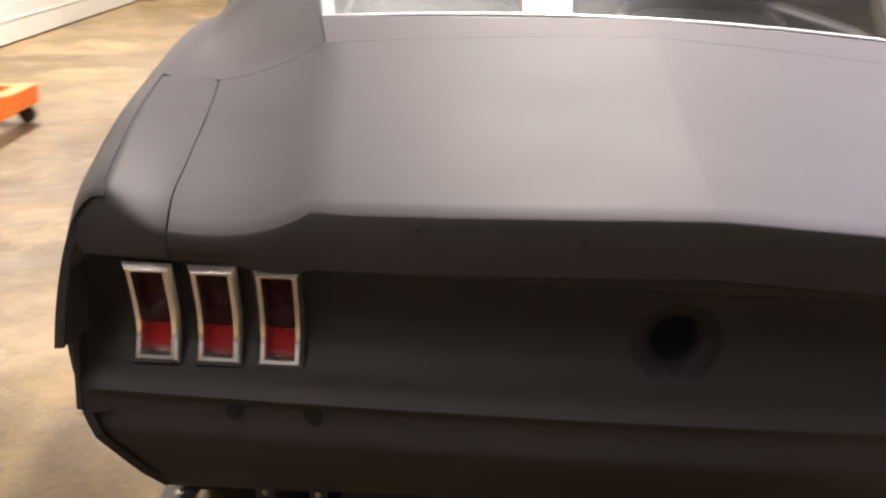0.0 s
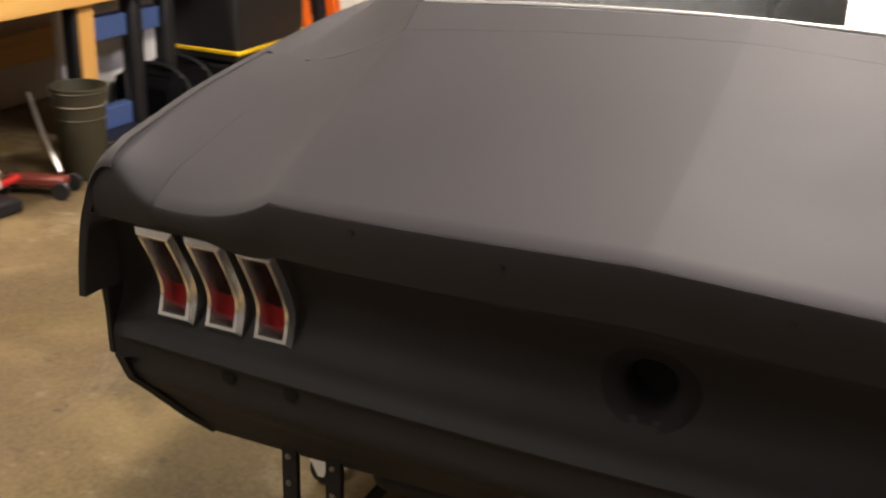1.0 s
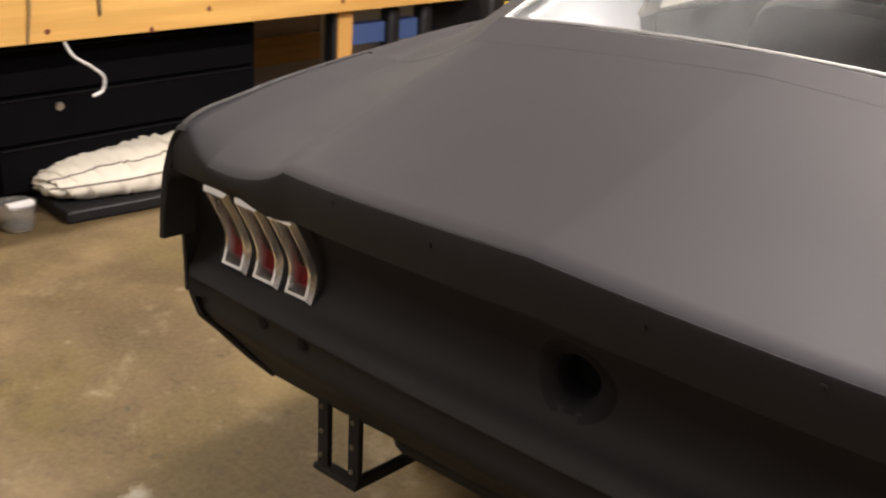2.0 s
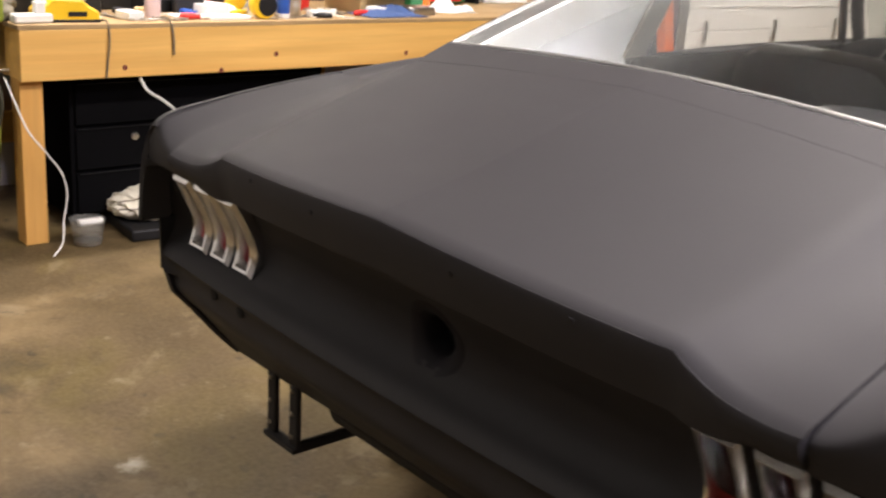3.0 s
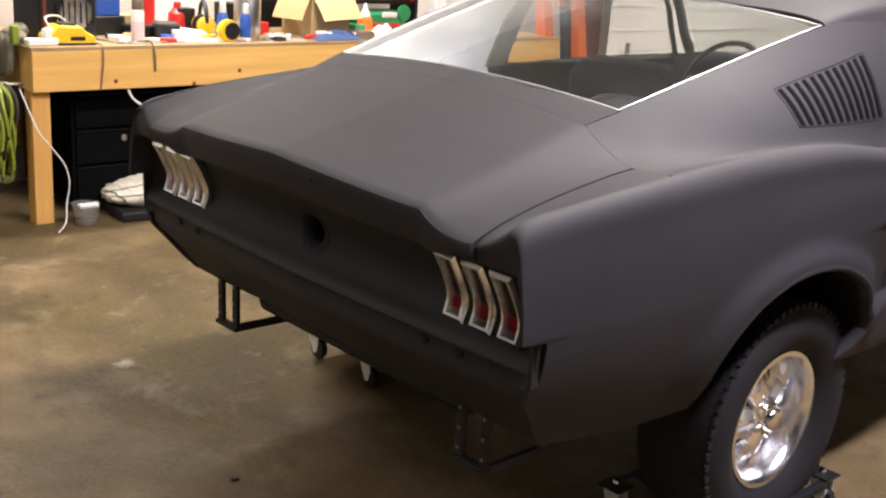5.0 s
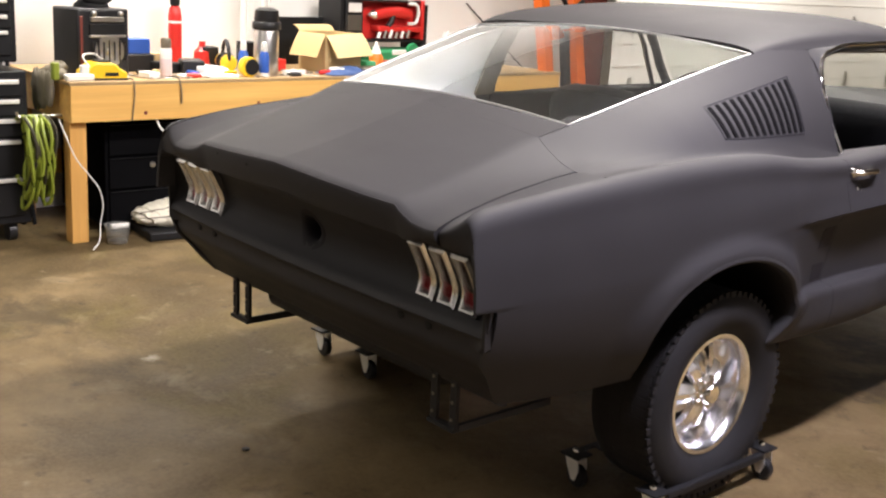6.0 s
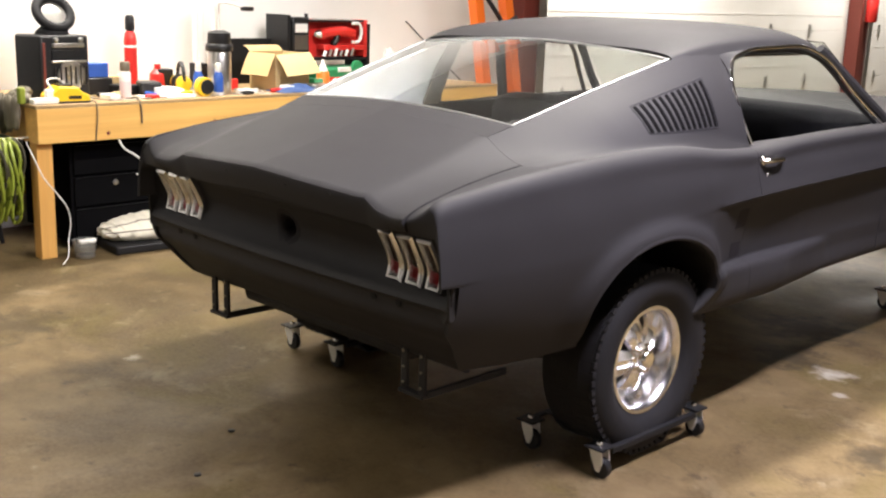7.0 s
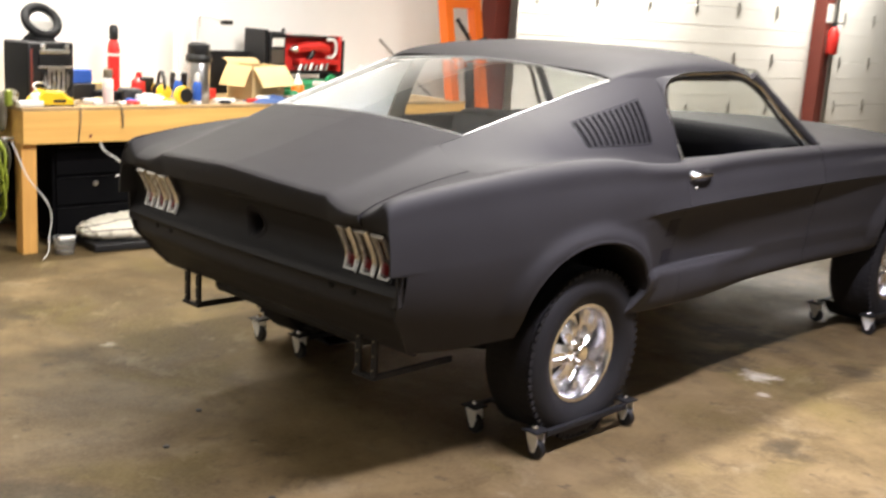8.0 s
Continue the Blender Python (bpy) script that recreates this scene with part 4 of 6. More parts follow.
def soft_slab(c, s, tilt, n=8):
    """A padded cushion with rounded edges."""
    g = Geo()
    m = Matrix.Rotation(radians(tilt), 3, "X")
    rows = []
    for i in range(n + 1):
        a = -math.pi / 2 + math.pi * i / n
        row = []
        for j in range(20):
            b = 2 * math.pi * j / 20
            sx, sy = math.copysign(abs(math.cos(b)) ** 0.4, math.cos(b)), math.copysign(abs(math.sin(b)) ** 0.4, math.sin(b))
            r = abs(math.cos(a)) ** 0.35
            p = m @ Vector((s[0] / 2 * sx * r, s[1] / 2 * math.copysign(abs(math.sin(a)) ** 0.5, math.sin(a)), s[2] / 2 * sy * r))
            row.append((p[0] + c[0], p[1] + c[1], p[2] + c[2]))
        rows.append(row)
    return g.grid(rows, close_v=True)


for x in (-0.36, 0.36):
    seat = part("front_seat", soft_slab((x, 1.72, 0.82), (0.50, 0.14, 0.58), 14), SEAT, car, "black vinyl bucket seat")
    part("seat_cushion", soft_slab((x, 1.98, 0.60), (0.50, 0.16, 0.50), 95), SEAT, seat)
part("rear_seat", soft_slab((0.22, 1.16, 0.90), (0.66, 0.20, 0.30), 24), SEAT, car, "black vinyl rear seat back")
part("dashboard", soft_slab((0, 2.56, 0.965), (1.53, 0.34, 0.25), 0), DULLBLACK, car, "black padded dashboard")
part("cowl", Geo().grid([[(s * 0.80, y, 1.030 + 0.012 * (1 - s * s)) for s in np.linspace(-1, 1, 9)] for y in (2.52, 2.64, 2.80)]), UNDER, car, solid=0.01)
wheel_ring = Geo()
ctr, tilt = Vector((-0.31, 2.21, 1.00)), Matrix.Rotation(radians(62), 3, "X")
wheel_ring.tube([ctr + tilt @ Vector((0.172 * math.cos(a), 0.172 * math.sin(a), 0)) for a in (2 * math.pi * k / 40 for k in range(40))], 0.011, 8, closed=True)
steer = part("steering_wheel", wheel_ring, BLACK, car, "thin-rimmed black steering wheel")
g = Geo()
for a in (0, 180, 270):
    g.tube([ctr, ctr + tilt @ Vector((0.168 * math.cos(radians(a)), 0.168 * math.sin(radians(a)), 0))], 0.009, 6)
g.tube([ctr, ctr + Vector((0, 0.36, -0.12))], 0.022, 10)
part("steering_spokes", g, BLACK, steer)
part("inner_mirror", Geo().box((0, 2.24, 1.30), (0.22, 0.02, 0.055)).tube([(0, 2.24, 1.32), (0, 2.29, 1.36)], 0.008, 6), BLACK, car, "small black inner mirror", bevel=0.006)

# underside: tank, axle, springs, frame
g = Geo().box((0, 0.46, 0.475), (0.92, 0.56, 0.16))
part("fuel_tank", g, UNDER, car, "black fuel tank under the boot floor", bevel=0.03)
part("boot_floor", Geo().box((0, 0.45, 0.565), (1.46, 0.72, 0.02)), UNDER, car)
g = Geo().tube([(-0.66, 0.945, 0.35), (0.66, 0.945, 0.35)], 0.038, 12).ring((0, 0.86, 0.35), (0, 1, 0), [(0.03, 0), (0.11, 0.05), (0.12, 0.13), (0.09, 0.22), (0.05, 0.26)], 20)
part("rear_axle", g, UNDER, car, "black rear axle")
for x in (-0.54, 0.54):
    part("leaf_spring", Geo().tube(spread([(x, 0.42, 0.44), (x, 0.70, 0.345), (x, 0.945, 0.31), (x, 1.3, 0.35), (x, 1.6, 0.45)], 18), 0.020, 6), UNDER, car)
    part("shock_absorber", Geo().tube([(x * 0.8, 0.88, 0.34), (x * 0.7, 0.78, 0.56)], 0.022, 8), UNDER, car)
    part("frame_rail", Geo().box((x * 0.9, 2.3, 0.43), (0.09, 3.3, 0.07)), UNDER, car, bevel=0.01)
part("gearbox_tunnel", Geo().tube([(0, 1.0, 0.40), (0, 2.4, 0.42), (0, 2.9, 0.45)], 0.06, 10), UNDER, car)
part("front_axle_beam", Geo().tube([(-0.66, 3.70, 0.36), (0.66, 3.70, 0.36)], 0.045, 10), UNDER, car)

# bumper brackets that hang below the valance
for side in (-1, 1):
    g = Geo()
    for x in (0.572, 0.492):
        bar(g, (side * x, 0.135, 0.53), (side * x * 1.0, 0.138, 0.325), 0.028, 0.012)
    bar(g, (side * 0.588, 0.137, 0.332), (side * 0.476, 0.137, 0.332), 0.012, 0.028, (0, 0, 1))
    arm = 0.482 if side < 0 else 0.584
    bar(g, (side * arm, 0.140, 0.338), (side * (arm - 0.006), 0.50, 0.336), 0.022, 0.014, (0, 0, 1))
    bracket = part("bumper_bracket", g, UNDER, car, "black slotted bumper bracket", bevel=0.002, smooth=False)
    for x in (0.572, 0.492):
        for z in (0.36, 0.41, 0.46):
            part("bracket_bolt", Geo().ring((side * x, 0.129, z), (0, -1, 0), [(0.005, 0), (0.005, 0.003), (0.003, 0.004)], 8), GLOVE, bracket)


# ---------------------------------------------------------------- wheels and dollies
def make_wheel(parent_name, x, y, z):
    r = 0.318
    rim_r = 0.186
    w = part(parent_name, Geo().ring((0, 0, 0), (1, 0, 0), [(0.05, -0.15), (0.15, -0.15), (0.150, -0.095), (0.05, -0.09)], 40), UNDER, car, "wheel with chromed five-spoke rim and black tyre")
    w.matrix_basis = pose(x, y, z)
    prof = [(rim_r - 0.006, -0.10), (rim_r + 0.012, -0.118), (0.25, -0.124), (0.292, -0.116), (0.312, -0.098), (r, -0.075), (r, 0.092), (0.313, 0.112), (0.296, 0.126), (0.262, 0.132), (0.235, 0.130), (rim_r + 0.012, 0.106), (rim_r - 0.004, 0.088)]
    part("tyre", Geo().ring((-0.09, 0, 0), (1, 0, 0), prof, 72, cap=False), RUBBER, w, "black road tyre", angle=30)
    tread = Geo()
    for k in range(64):
        a = 2 * math.pi * k / 64
        for xx, ww, turn in ((0.080, 0.036, 0.05), (0.036, 0.032, -0.03), (-0.008, 0.032, 0.03), (-0.052, 0.032, -0.05)):
            m = Matrix.Rotation(a + turn + (0.02 if xx > 0.06 else 0), 3, "X")
            c = m @ Vector((0, 0, r - 0.0042))
            tread.box((xx - 0.09 + 0.006, c[1], c[2]), (ww, 0.024, 0.010), m)
    for k in range(64):
        m = Matrix.Rotation(2 * math.pi * (k + 0.3) / 64, 3, "X")
        c = m @ Vector((0, 0, 0.312))
        tread.box((0.024, c[1], c[2]), (0.008, 0.018, 0.020), m)
    part("tread", tread, RUBBER, part_of(w, "tyre"), smooth=False)
    rp = [(rim_r - 0.004, 0.002), (rim_r + 0.004, 0.006), (rim_r + 0.002, 0.012), (rim_r - 0.010, 0.012), (rim_r - 0.018, 0.004), (rim_r - 0.024, -0.012), (rim_r - 0.030, -0.040), (rim_r - 0.044, -0.075), (rim_r - 0.052, -0.085)]
    rim = part("rim", Geo().ring((0, 0, 0), (1, 0, 0), rp, 64, cap=False), ALLOY, w, "polished deep-dish rim", angle=25)
    spokes = Geo()
    for k in range(5):
        m = Matrix.Rotation(2 * math.pi * k / 5 + 0.35, 3, "X")
        rows = []
        for q, half, lift in ((0.040, 0.030, -0.018), (0.075, 0.044, -0.020), (0.105, 0.054, -0.030), (0.132, 0.066, -0.050), (0.152, 0.080, -0.066)):
            rows.append([m @ Vector(p) for p in ((lift - 0.020, -half, q), (lift - 0.004, -half * 0.86, q), (lift + 0.006, -half * 0.30, q), (lift - 0.004, -half * 0.12, q), (lift - 0.004, half * 0.12, q), (lift + 0.006, half * 0.30, q), (lift - 0.004, half * 0.86, q), (lift - 0.020, half, q))])
        spokes.grid(rows)
    part("spokes", spokes, ALLOY, w, "five bright ribbed spokes", angle=25)
    part("hub_cap", Geo().ring((-0.03, 0, 0), (1, 0, 0), [(0.055, 0), (0.052, 0.014), (0.034, 0.020), (0.032, 0.042), (0.026, 0.048), (0.0, 0.050)], 28, cap=False), CHROME, w, "bright centre cap")
    for k in range(5):
        a = 2 * math.pi * k / 5 + 0.35 + math.pi / 5
        part("lug_nut", Geo().ring((-0.024, 0.046 * math.cos(a), 0.046 * math.sin(a)), (1, 0, 0), [(0.011, 0), (0.010, 0.018), (0.005, 0.024)], 6), CHROME, w)
    return w


def part_of(ob, name):
    return next(c for c in ob.children if c.name.split(".")[0] == name)


WHEEL_Z = 0.341
first_wheel = make_wheel("wheel", 0.812, 0.945, WHEEL_Z)
copy_wheel = copy_thing(first_wheel, pose(0.812, 3.70, WHEEL_Z, 25))
for y in (0.945, 3.70):
    copy_thing(first_wheel, pose(-0.812, y, WHEEL_Z, 10, 0, 180))


def make_dolly(at):
    d = thing("wheel_dolly", "black steel wheel dolly on four casters under a tyre", "wheel dolly", at, group="wheel dollies")
    g = Geo()
    # cradle: two raised lips and a sunk tray
    rows = []
    for y, z in ((-0.20, 0.112), (-0.17, 0.112), (-0.13, 0.060), (-0.09, 0.0235), (0.0, 0.020), (0.09, 0.0235), (0.13, 0.060), (0.17, 0.112), (0.20, 0.112)):
        rows.append([(-0.150, y, z), (0.150, y, z)])
    g.grid(rows)
    part("tray", g, BLACKSTEEL, d, "black pressed steel tray", solid=0.006, smooth=False)
    for s in (-1, 1):
        g = Geo()
        bar(g, (s * 0.172, -0.242, 0.0985), (s * 0.172, 0.242, 0.0985), 0.022, 0.005)
        bar(g, (s * 0.181, -0.242, 0.0885), (s * 0.181, 0.242, 0.0885), 0.005, 0.017)
        part("side_rail", g, BLACKSTEEL, d, smooth=False, bevel=0.002)
        for t in (-1, 1):
            c = (s * 0.150, t * 0.272)
            ear = part("caster_plate", Geo().box((c[0], c[1], 0.105), (0.075, 0.070, 0.007)), BLACKSTEEL, d, smooth=False, bevel=0.002)
            fork = Geo()
            for k in (-1, 1):
                fork.prism([(c[0] - 0.026, 0.098), (c[0] + 0.026, 0.098), (c[0] + 0.030, 0.060), (c[0] + 0.018, 0.026), (c[0] + 0.004, 0.026), (c[0] - 0.018, 0.070)], "y", c[1] + k * 0.019 - 0.0015, c[1] + k * 0.019 + 0.0015)
            fork.box((c[0], c[1], 0.098), (0.052, 0.042, 0.006))
            caster = part("caster_fork", fork, ZINC, d, "bright zinc caster fork", smooth=False)
            part("caster_wheel", Geo().ring((c[0] + 0.012, c[1] - 0.013, 0.036), (0, 1, 0), [(0.010, 0), (0.032, 0.0), (0.0355, 0.004), (0.0355, 0.022), (0.032, 0.026), (0.010, 0.026)], 20), BLACK, caster)
            part("caster_bolt", Geo().ring((c[0], c[1], 0.108), (0, 0, 1), [(0.011, 0), (0.011, 0.010), (0.006, 0.016)], 10), CHROME, caster)
    return d


dolly = make_dolly((0.688, 0.960, 0.0))
for x, y in ((-0.688, 0.960), (0.688, 3.715), (-0.688, 3.715)):
    copy_thing(dolly, pose(x, y, 0))


# ---------------------------------------------------------------- garage doors in the west wall
def garage_door(name, y0, y1, label):
    door = tagged(new(name), label, "garage door", kind="structure")
    h = 0.60
    for k in range(5):
        g = Geo().box((X0 + 0.022, (y0 + y1) / 2, 0.012 + h * (k + 0.5)), (0.036, y1 - y0, h - 0.003))
        section = part("door_section", g, WHITE_WALL, door, smooth=False, bevel=0.004)
        for j in range(2):
            part("pressed_rib", Geo().box((X0 + 0.0405, (y0 + y1) / 2, h * k + 0.2 * (j + 1)), (0.003, y1 - y0 - 0.1, 0.016)), WHITE_WALL, section, smooth=False)
        if k:
            for y in np.arange(y0 + 0.45, y1, 0.93):
                part("hinge", Geo().box((X0 + 0.046, y, h * k + 0.01), (0.010, 0.045, 0.16)).tube([(X0 + 0.052, y - 0.03, h * k + 0.01), (X0 + 0.052, y + 0.03, h * k + 0.01)], 0.008, 6), STEEL, section)
    return door


garage_door("door_1", 5.55, 11.55, "white sectional garage door with steel hinges")
garage_door("door_2", 12.1, 16.8, "white ribbed sectional garage door")
for name, y in (("door_jamb", 5.38), ("door_jamb", 11.82)):
    g = Geo().box((X0 + 0.10, y, CEILING / 2), (0.18, 0.26, CEILING))
    jamb = piece(name, g, MAROON, "maroon painted steel door jamb", "jamb", kind="structure", smooth=False, bevel=0.006)
    part("door_track", Geo().box((X0 + 0.215, y + 0.10, 1.5), (0.05, 0.03, 3.0)).box((X0 + 0.235, y + 0.06, 1.5), (0.008, 0.09, 3.0)), STEEL, jamb, smooth=False)
ext = thing("fire_extinguisher", "small red fire extinguisher hung on a maroon door jamb", "extinguisher", (X0 + 0.27, 11.80, 1.33))
part("bottle", Geo().ring((0, 0, 0), (0, 0, 1), [(0.06, 0), (0.075, 0.02), (0.075, 0.27), (0.05, 0.33), (0.03, 0.35)], 20), RED, ext)
part("valve", Geo().box((0, 0, 0.38), (0.05, 0.05, 0.06)).box((0.05, 0, 0.40), (0.12, 0.03, 0.02)), BLACK, ext, bevel=0.005)
part("bracket", Geo().box((-0.08, 0, 0.16), (0.02, 0.06, 0.30)), STEEL, ext)
sign = piece("notice_sign", Geo().box((X0 + 0.195, 11.80, 1.86), (0.006, 0.20, 0.24)), PAPER, "small white notice on the door jamb", "sign", smooth=False)

# ceiling fixtures, unseen; the last two only house added fill lamps
for x, y, length, turn, *_ in LAMPS:
    lamp = thing("ceiling_light", "white fluorescent strip light under the ceiling, out of view, some added as fill", "ceiling light", (x, y, CEILING), group="strip lights", turn=turn)
    part("housing", Geo().prism([(-0.13, 0.0), (-0.06, -0.075), (0.06, -0.075), (0.13, 0.0)], "x", -length / 2, length / 2), WHITEPLASTIC, lamp, smooth=False)
    for s in (-1, 1):
        part("tube", Geo().tube([(-length / 2 + 0.03, s * 0.045, -0.095), (length / 2 - 0.03, s * 0.045, -0.095)], 0.016, 10), TUBE, lamp, "glowing fluorescent tube")

# ---------------------------------------------------------------- workbench
BX, BZ = -2.90, 0.862
bench = thing("workbench", "long pine workbench with a deep front beam along the wall", "workbench", (0, 0, 0))
part("front_beam", Geo().box((BX - 0.02, 2.32, 0.748), (0.040, 3.62, 0.192)), PINE, bench, "yellow pine front beam", smooth=False, bevel=0.003)
part("end_beam", Geo().box((-3.37, 0.535, 0.748), (0.86, 0.040, 0.190)), PINE, bench, smooth=False, bevel=0.003)
for k in range(5):
    part("top_board", Geo().box((BX + 0.004 - 0.0955 - 0.188 * k, 2.32, 0.853), (0.186, 3.63, 0.018)), BENCHTOP, bench, smooth=False, bevel=0.002)
for y in (0.56, 2.41, 4.08):
    for x in (BX - 0.085, -3.75):
        part("leg", Geo().box((x, y, 0.326), (0.089, 0.089, 0.652)), PINE_POST, bench, smooth=False, bevel=0.003)
part("cross_brace", Geo().box((-3.75, 2.3, 0.30), (0.04, 3.4, 0.14)), PINE, bench, smooth=False)
for y, z in ((0.92, 0.69), (1.35, 0.66), (1.62, 0.72), (2.35, 0.70), (2.9, 0.74), (3.4, 0.68)):
    part("knot", Geo().ring((BX - 0.001, y, z), (1, 0, 0), [(0.011, 0), (0.011, 0.0014), (0.006, 0.002)], 12), MAROON, bench)


def turned(name, label, category, at, sections, n=20):
    """A small thing built from stacked turned sections: (part name, profile, material)."""
    t = thing(name, label, category, at)
    for pname, prof, mat in sections:
        part(pname, Geo().ring((0, 0, 0), (0, 0, 1), prof, n), mat, t)
    return t


def block(name, label, category, at, size, mat, turn=0, bevel=0.006, extra=()):
    t = thing(name, label, category, at, turn=turn)
    part("body", Geo().box((0, 0, size[2] / 2), size), mat, t, bevel=bevel)
    for pname, cc, ss, mm in extra:
        part(pname, Geo().box(cc, ss), mm, t, bevel=min(ss) * 0.2)
    return t


Z = BZ
# music player with a dark round thing on top
radio = block("stereo", "black compact stereo with a bright speaker front", "stereo", (-3.28, 0.785, Z), (0.26, 0.31, 0.36), BLACK, 8, 0.012)
part("display", Geo().box((0.134, 0.02, 0.25), (0.012, 0.22, 0.06)), BLACKSTEEL, radio, bevel=0.003)
part("cd_tray", Geo().box((0.135, 0.02, 0.305), (0.014, 0.20, 0.025)), STEEL, radio, bevel=0.003)
part("speaker_cone", Geo().ring((0.130, 0.03, 0.135), (1, 0, 0), [(0.085, 0), (0.085, 0.012), (0.070, 0.014), (0.03, 0.004), (0.022, 0.016), (0.0, 0.020)], 28, cap=False), STEEL, radio, "bright ringed speaker")
for k in range(7):
    part("grille_bar", Geo().box((0.146, -0.075 + 0.032 * k, 0.135), (0.006, 0.010, 0.10 + 0.02 * (k % 2))), CHROME, radio)
part("side_stripe", Geo().box((0.132, -0.135, 0.18), (0.010, 0.016, 0.28)), MAROON, radio, bevel=0.003)
part("trim_lip", Geo().box((0.136, 0.02, 0.215), (0.020, 0.22, 0.014)), STEEL, radio, bevel=0.004)
for y in (-0.06, 0.10):
    part("knob", Geo().ring((0.130, y, 0.335), (1, 0, 0), [(0.014, 0), (0.014, 0.014), (0.010, 0.017)], 16), STEEL, radio)
muff = thing("steering_wheel_cover", "black padded ring with a pale disc leaning on the stereo", "cover", (-3.27, 0.80, Z + 0.362))
across = Vector((0.46, 0.60, -0.65)).normalized()
rise = (Vector((-0.34, 0.86, 0.46)) - across * Vector((-0.34, 0.86, 0.46)).dot(across)).normalized()
facing = across.cross(rise)
if facing.x < 0:
    facing = -facing
mid = Vector((0.0, 0.0, 0.118))
part("ring", Geo().tube([mid + across * (0.098 * math.cos(a)) + rise * (0.098 * math.sin(a)) for a in (2 * math.pi * k / 36 for k in range(36))], 0.027, 10, closed=True), RUBBER, muff)
part("disc", Geo().ring(mid - facing * 0.012, facing, [(0.084, 0), (0.084, 0.010), (0.05, 0.016), (0.0, 0.017)], 28), STEEL, muff, "pale inner disc")
part("stand", Geo().ring((-0.01, -0.01, 0), (0, 0, 1), [(0.095, 0), (0.09, 0.016), (0.05, 0.050), (0.03, 0.085)], 20), RUBBER, muff)

# yellow charger, power strip with plugs and cords
chg = thing("battery_charger", "yellow power-tool charger with a humped top at the bench edge", "charger", (-3.03, 0.735, Z), turn=-6)
hump = [(-0.115, 0.0), (0.115, 0.0), (0.118, 0.040), (0.075, 0.062), (0.050, 0.088), (-0.060, 0.092), (-0.090, 0.062), (-0.117, 0.040)]
part("body", Geo().prism(hump, "x", -0.075, 0.075), YELLOW, chg, bevel=0.010, smooth=False)
part("cradle", Geo().box((-0.005, -0.005, 0.094), (0.085, 0.075, 0.012)), BLACK, chg, bevel=0.004)
part("foot", Geo().box((0.0, 0.0, 0.006), (0.156, 0.236, 0.012)), BLACK, chg, bevel=0.004)
part("front_label", Geo().box((0.0765, 0.03, 0.032), (0.004, 0.07, 0.018)), BLACK, chg)
strip = block("power_strip", "white power strip lying along the bench edge", "power strip", (-2.97, 0.585, Z), (0.055, 0.15, 0.035), WHITEPLASTIC, 4, 0.008)
part("plug", Geo().box((0.0, 0.03, 0.055), (0.035, 0.04, 0.05)), WHITEPLASTIC, strip, bevel=0.006)
part("green_plug", Geo().box((-0.02, -0.12, 0.05), (0.04, 0.035, 0.09)), HOSE, strip, bevel=0.008)


def cord(name, label, pts, mat, r=0.004, n=40):
    return piece(name, Geo().tube(spread(pts, n), r, 6), mat, label, "cord")


cord("extension_cable", "thin white power cord hanging down the bench leg", [(-2.99, 0.48, 0.66), (-2.91, 0.485, 0.58), (-2.86, 0.515, 0.47), (-2.845, 0.573, 0.387), (-2.845, 0.629, 0.302), (-2.85, 0.648, 0.219), (-2.85, 0.632, 0.12), (-2.80, 0.60, 0.03), (-2.76, 0.55, 0.004)], WHITEPLASTIC, 0.0035)
cord("extension_cable", "thin white cord looping along the bench top", [(-2.97, 0.66, Z + 0.05), (-3.0, 0.62, Z + 0.12), (-3.05, 0.70, Z + 0.13), (-3.08, 0.80, Z + 0.06), (-3.06, 0.90, Z + 0.005)], WHITEPLASTIC, 0.005)
cord("charging_cable", "short white cable hanging below the front beam", [(-2.93, 0.99, 0.66), (-2.90, 1.01, 0.60), (-2.89, 1.08, 0.55), (-2.89, 1.13, 0.50), (-2.89, 1.12, 0.455), (-2.89, 1.08, 0.44)], WHITEPLASTIC, 0.006)
cord("black_cable", "dark cord hanging over the front beam", [(-2.99, 0.855, Z + 0.004), (-2.905, 0.855, Z + 0.002), (-2.892, 0.855, 0.82), (-2.893, 0.845, 0.70), (-2.895, 0.840, 0.652)], PILLAR, 0.004)
cord("strap", "short brown strap hanging over the front beam", [(-3.02, 1.10, Z + 0.006), (-2.905, 1.12, Z + 0.004), (-2.891, 1.125, 0.82), (-2.891, 1.128, 0.735)], PILLAR, 0.005)

# the row of small things on the bench
block("storage_box", "small blue plastic box on the bench", "box", (-3.42, 1.10, Z + 0.10), (0.12, 0.14, 0.085), BLUE, 5)
block("tin_box", "square black tin at the back of the bench", "tin", (-3.42, 1.10, Z), (0.16, 0.17, 0.099), BLACK, 5, 0.008)
turned("spray_can", "white and pink spray can with a dark cap", "spray can", (-3.08, 1.13, Z), [("can", [(0.030, 0), (0.033, 0.006), (0.033, 0.145), (0.026, 0.160)], SKIN_PINK), ("upper_label", [(0.0335, 0.10), (0.0335, 0.145), (0.027, 0.158)], WHITEPLASTIC), ("cap", [(0.028, 0.158), (0.029, 0.162), (0.029, 0.205), (0.024, 0.212)], PILLAR)])
turned("fire_extinguisher", "tall red fire extinguisher with a black valve on the bench", "extinguisher", (-3.62, 1.46, Z), [("bottle", [(0.036, 0), (0.041, 0.01), (0.041, 0.30), (0.034, 0.345), (0.020, 0.365)], RED), ("label_band", [(0.0415, 0.26), (0.0415, 0.275)], PAPER), ("valve", [(0.026, 0.365), (0.030, 0.375), (0.030, 0.440), (0.020, 0.462)], BLACK)])
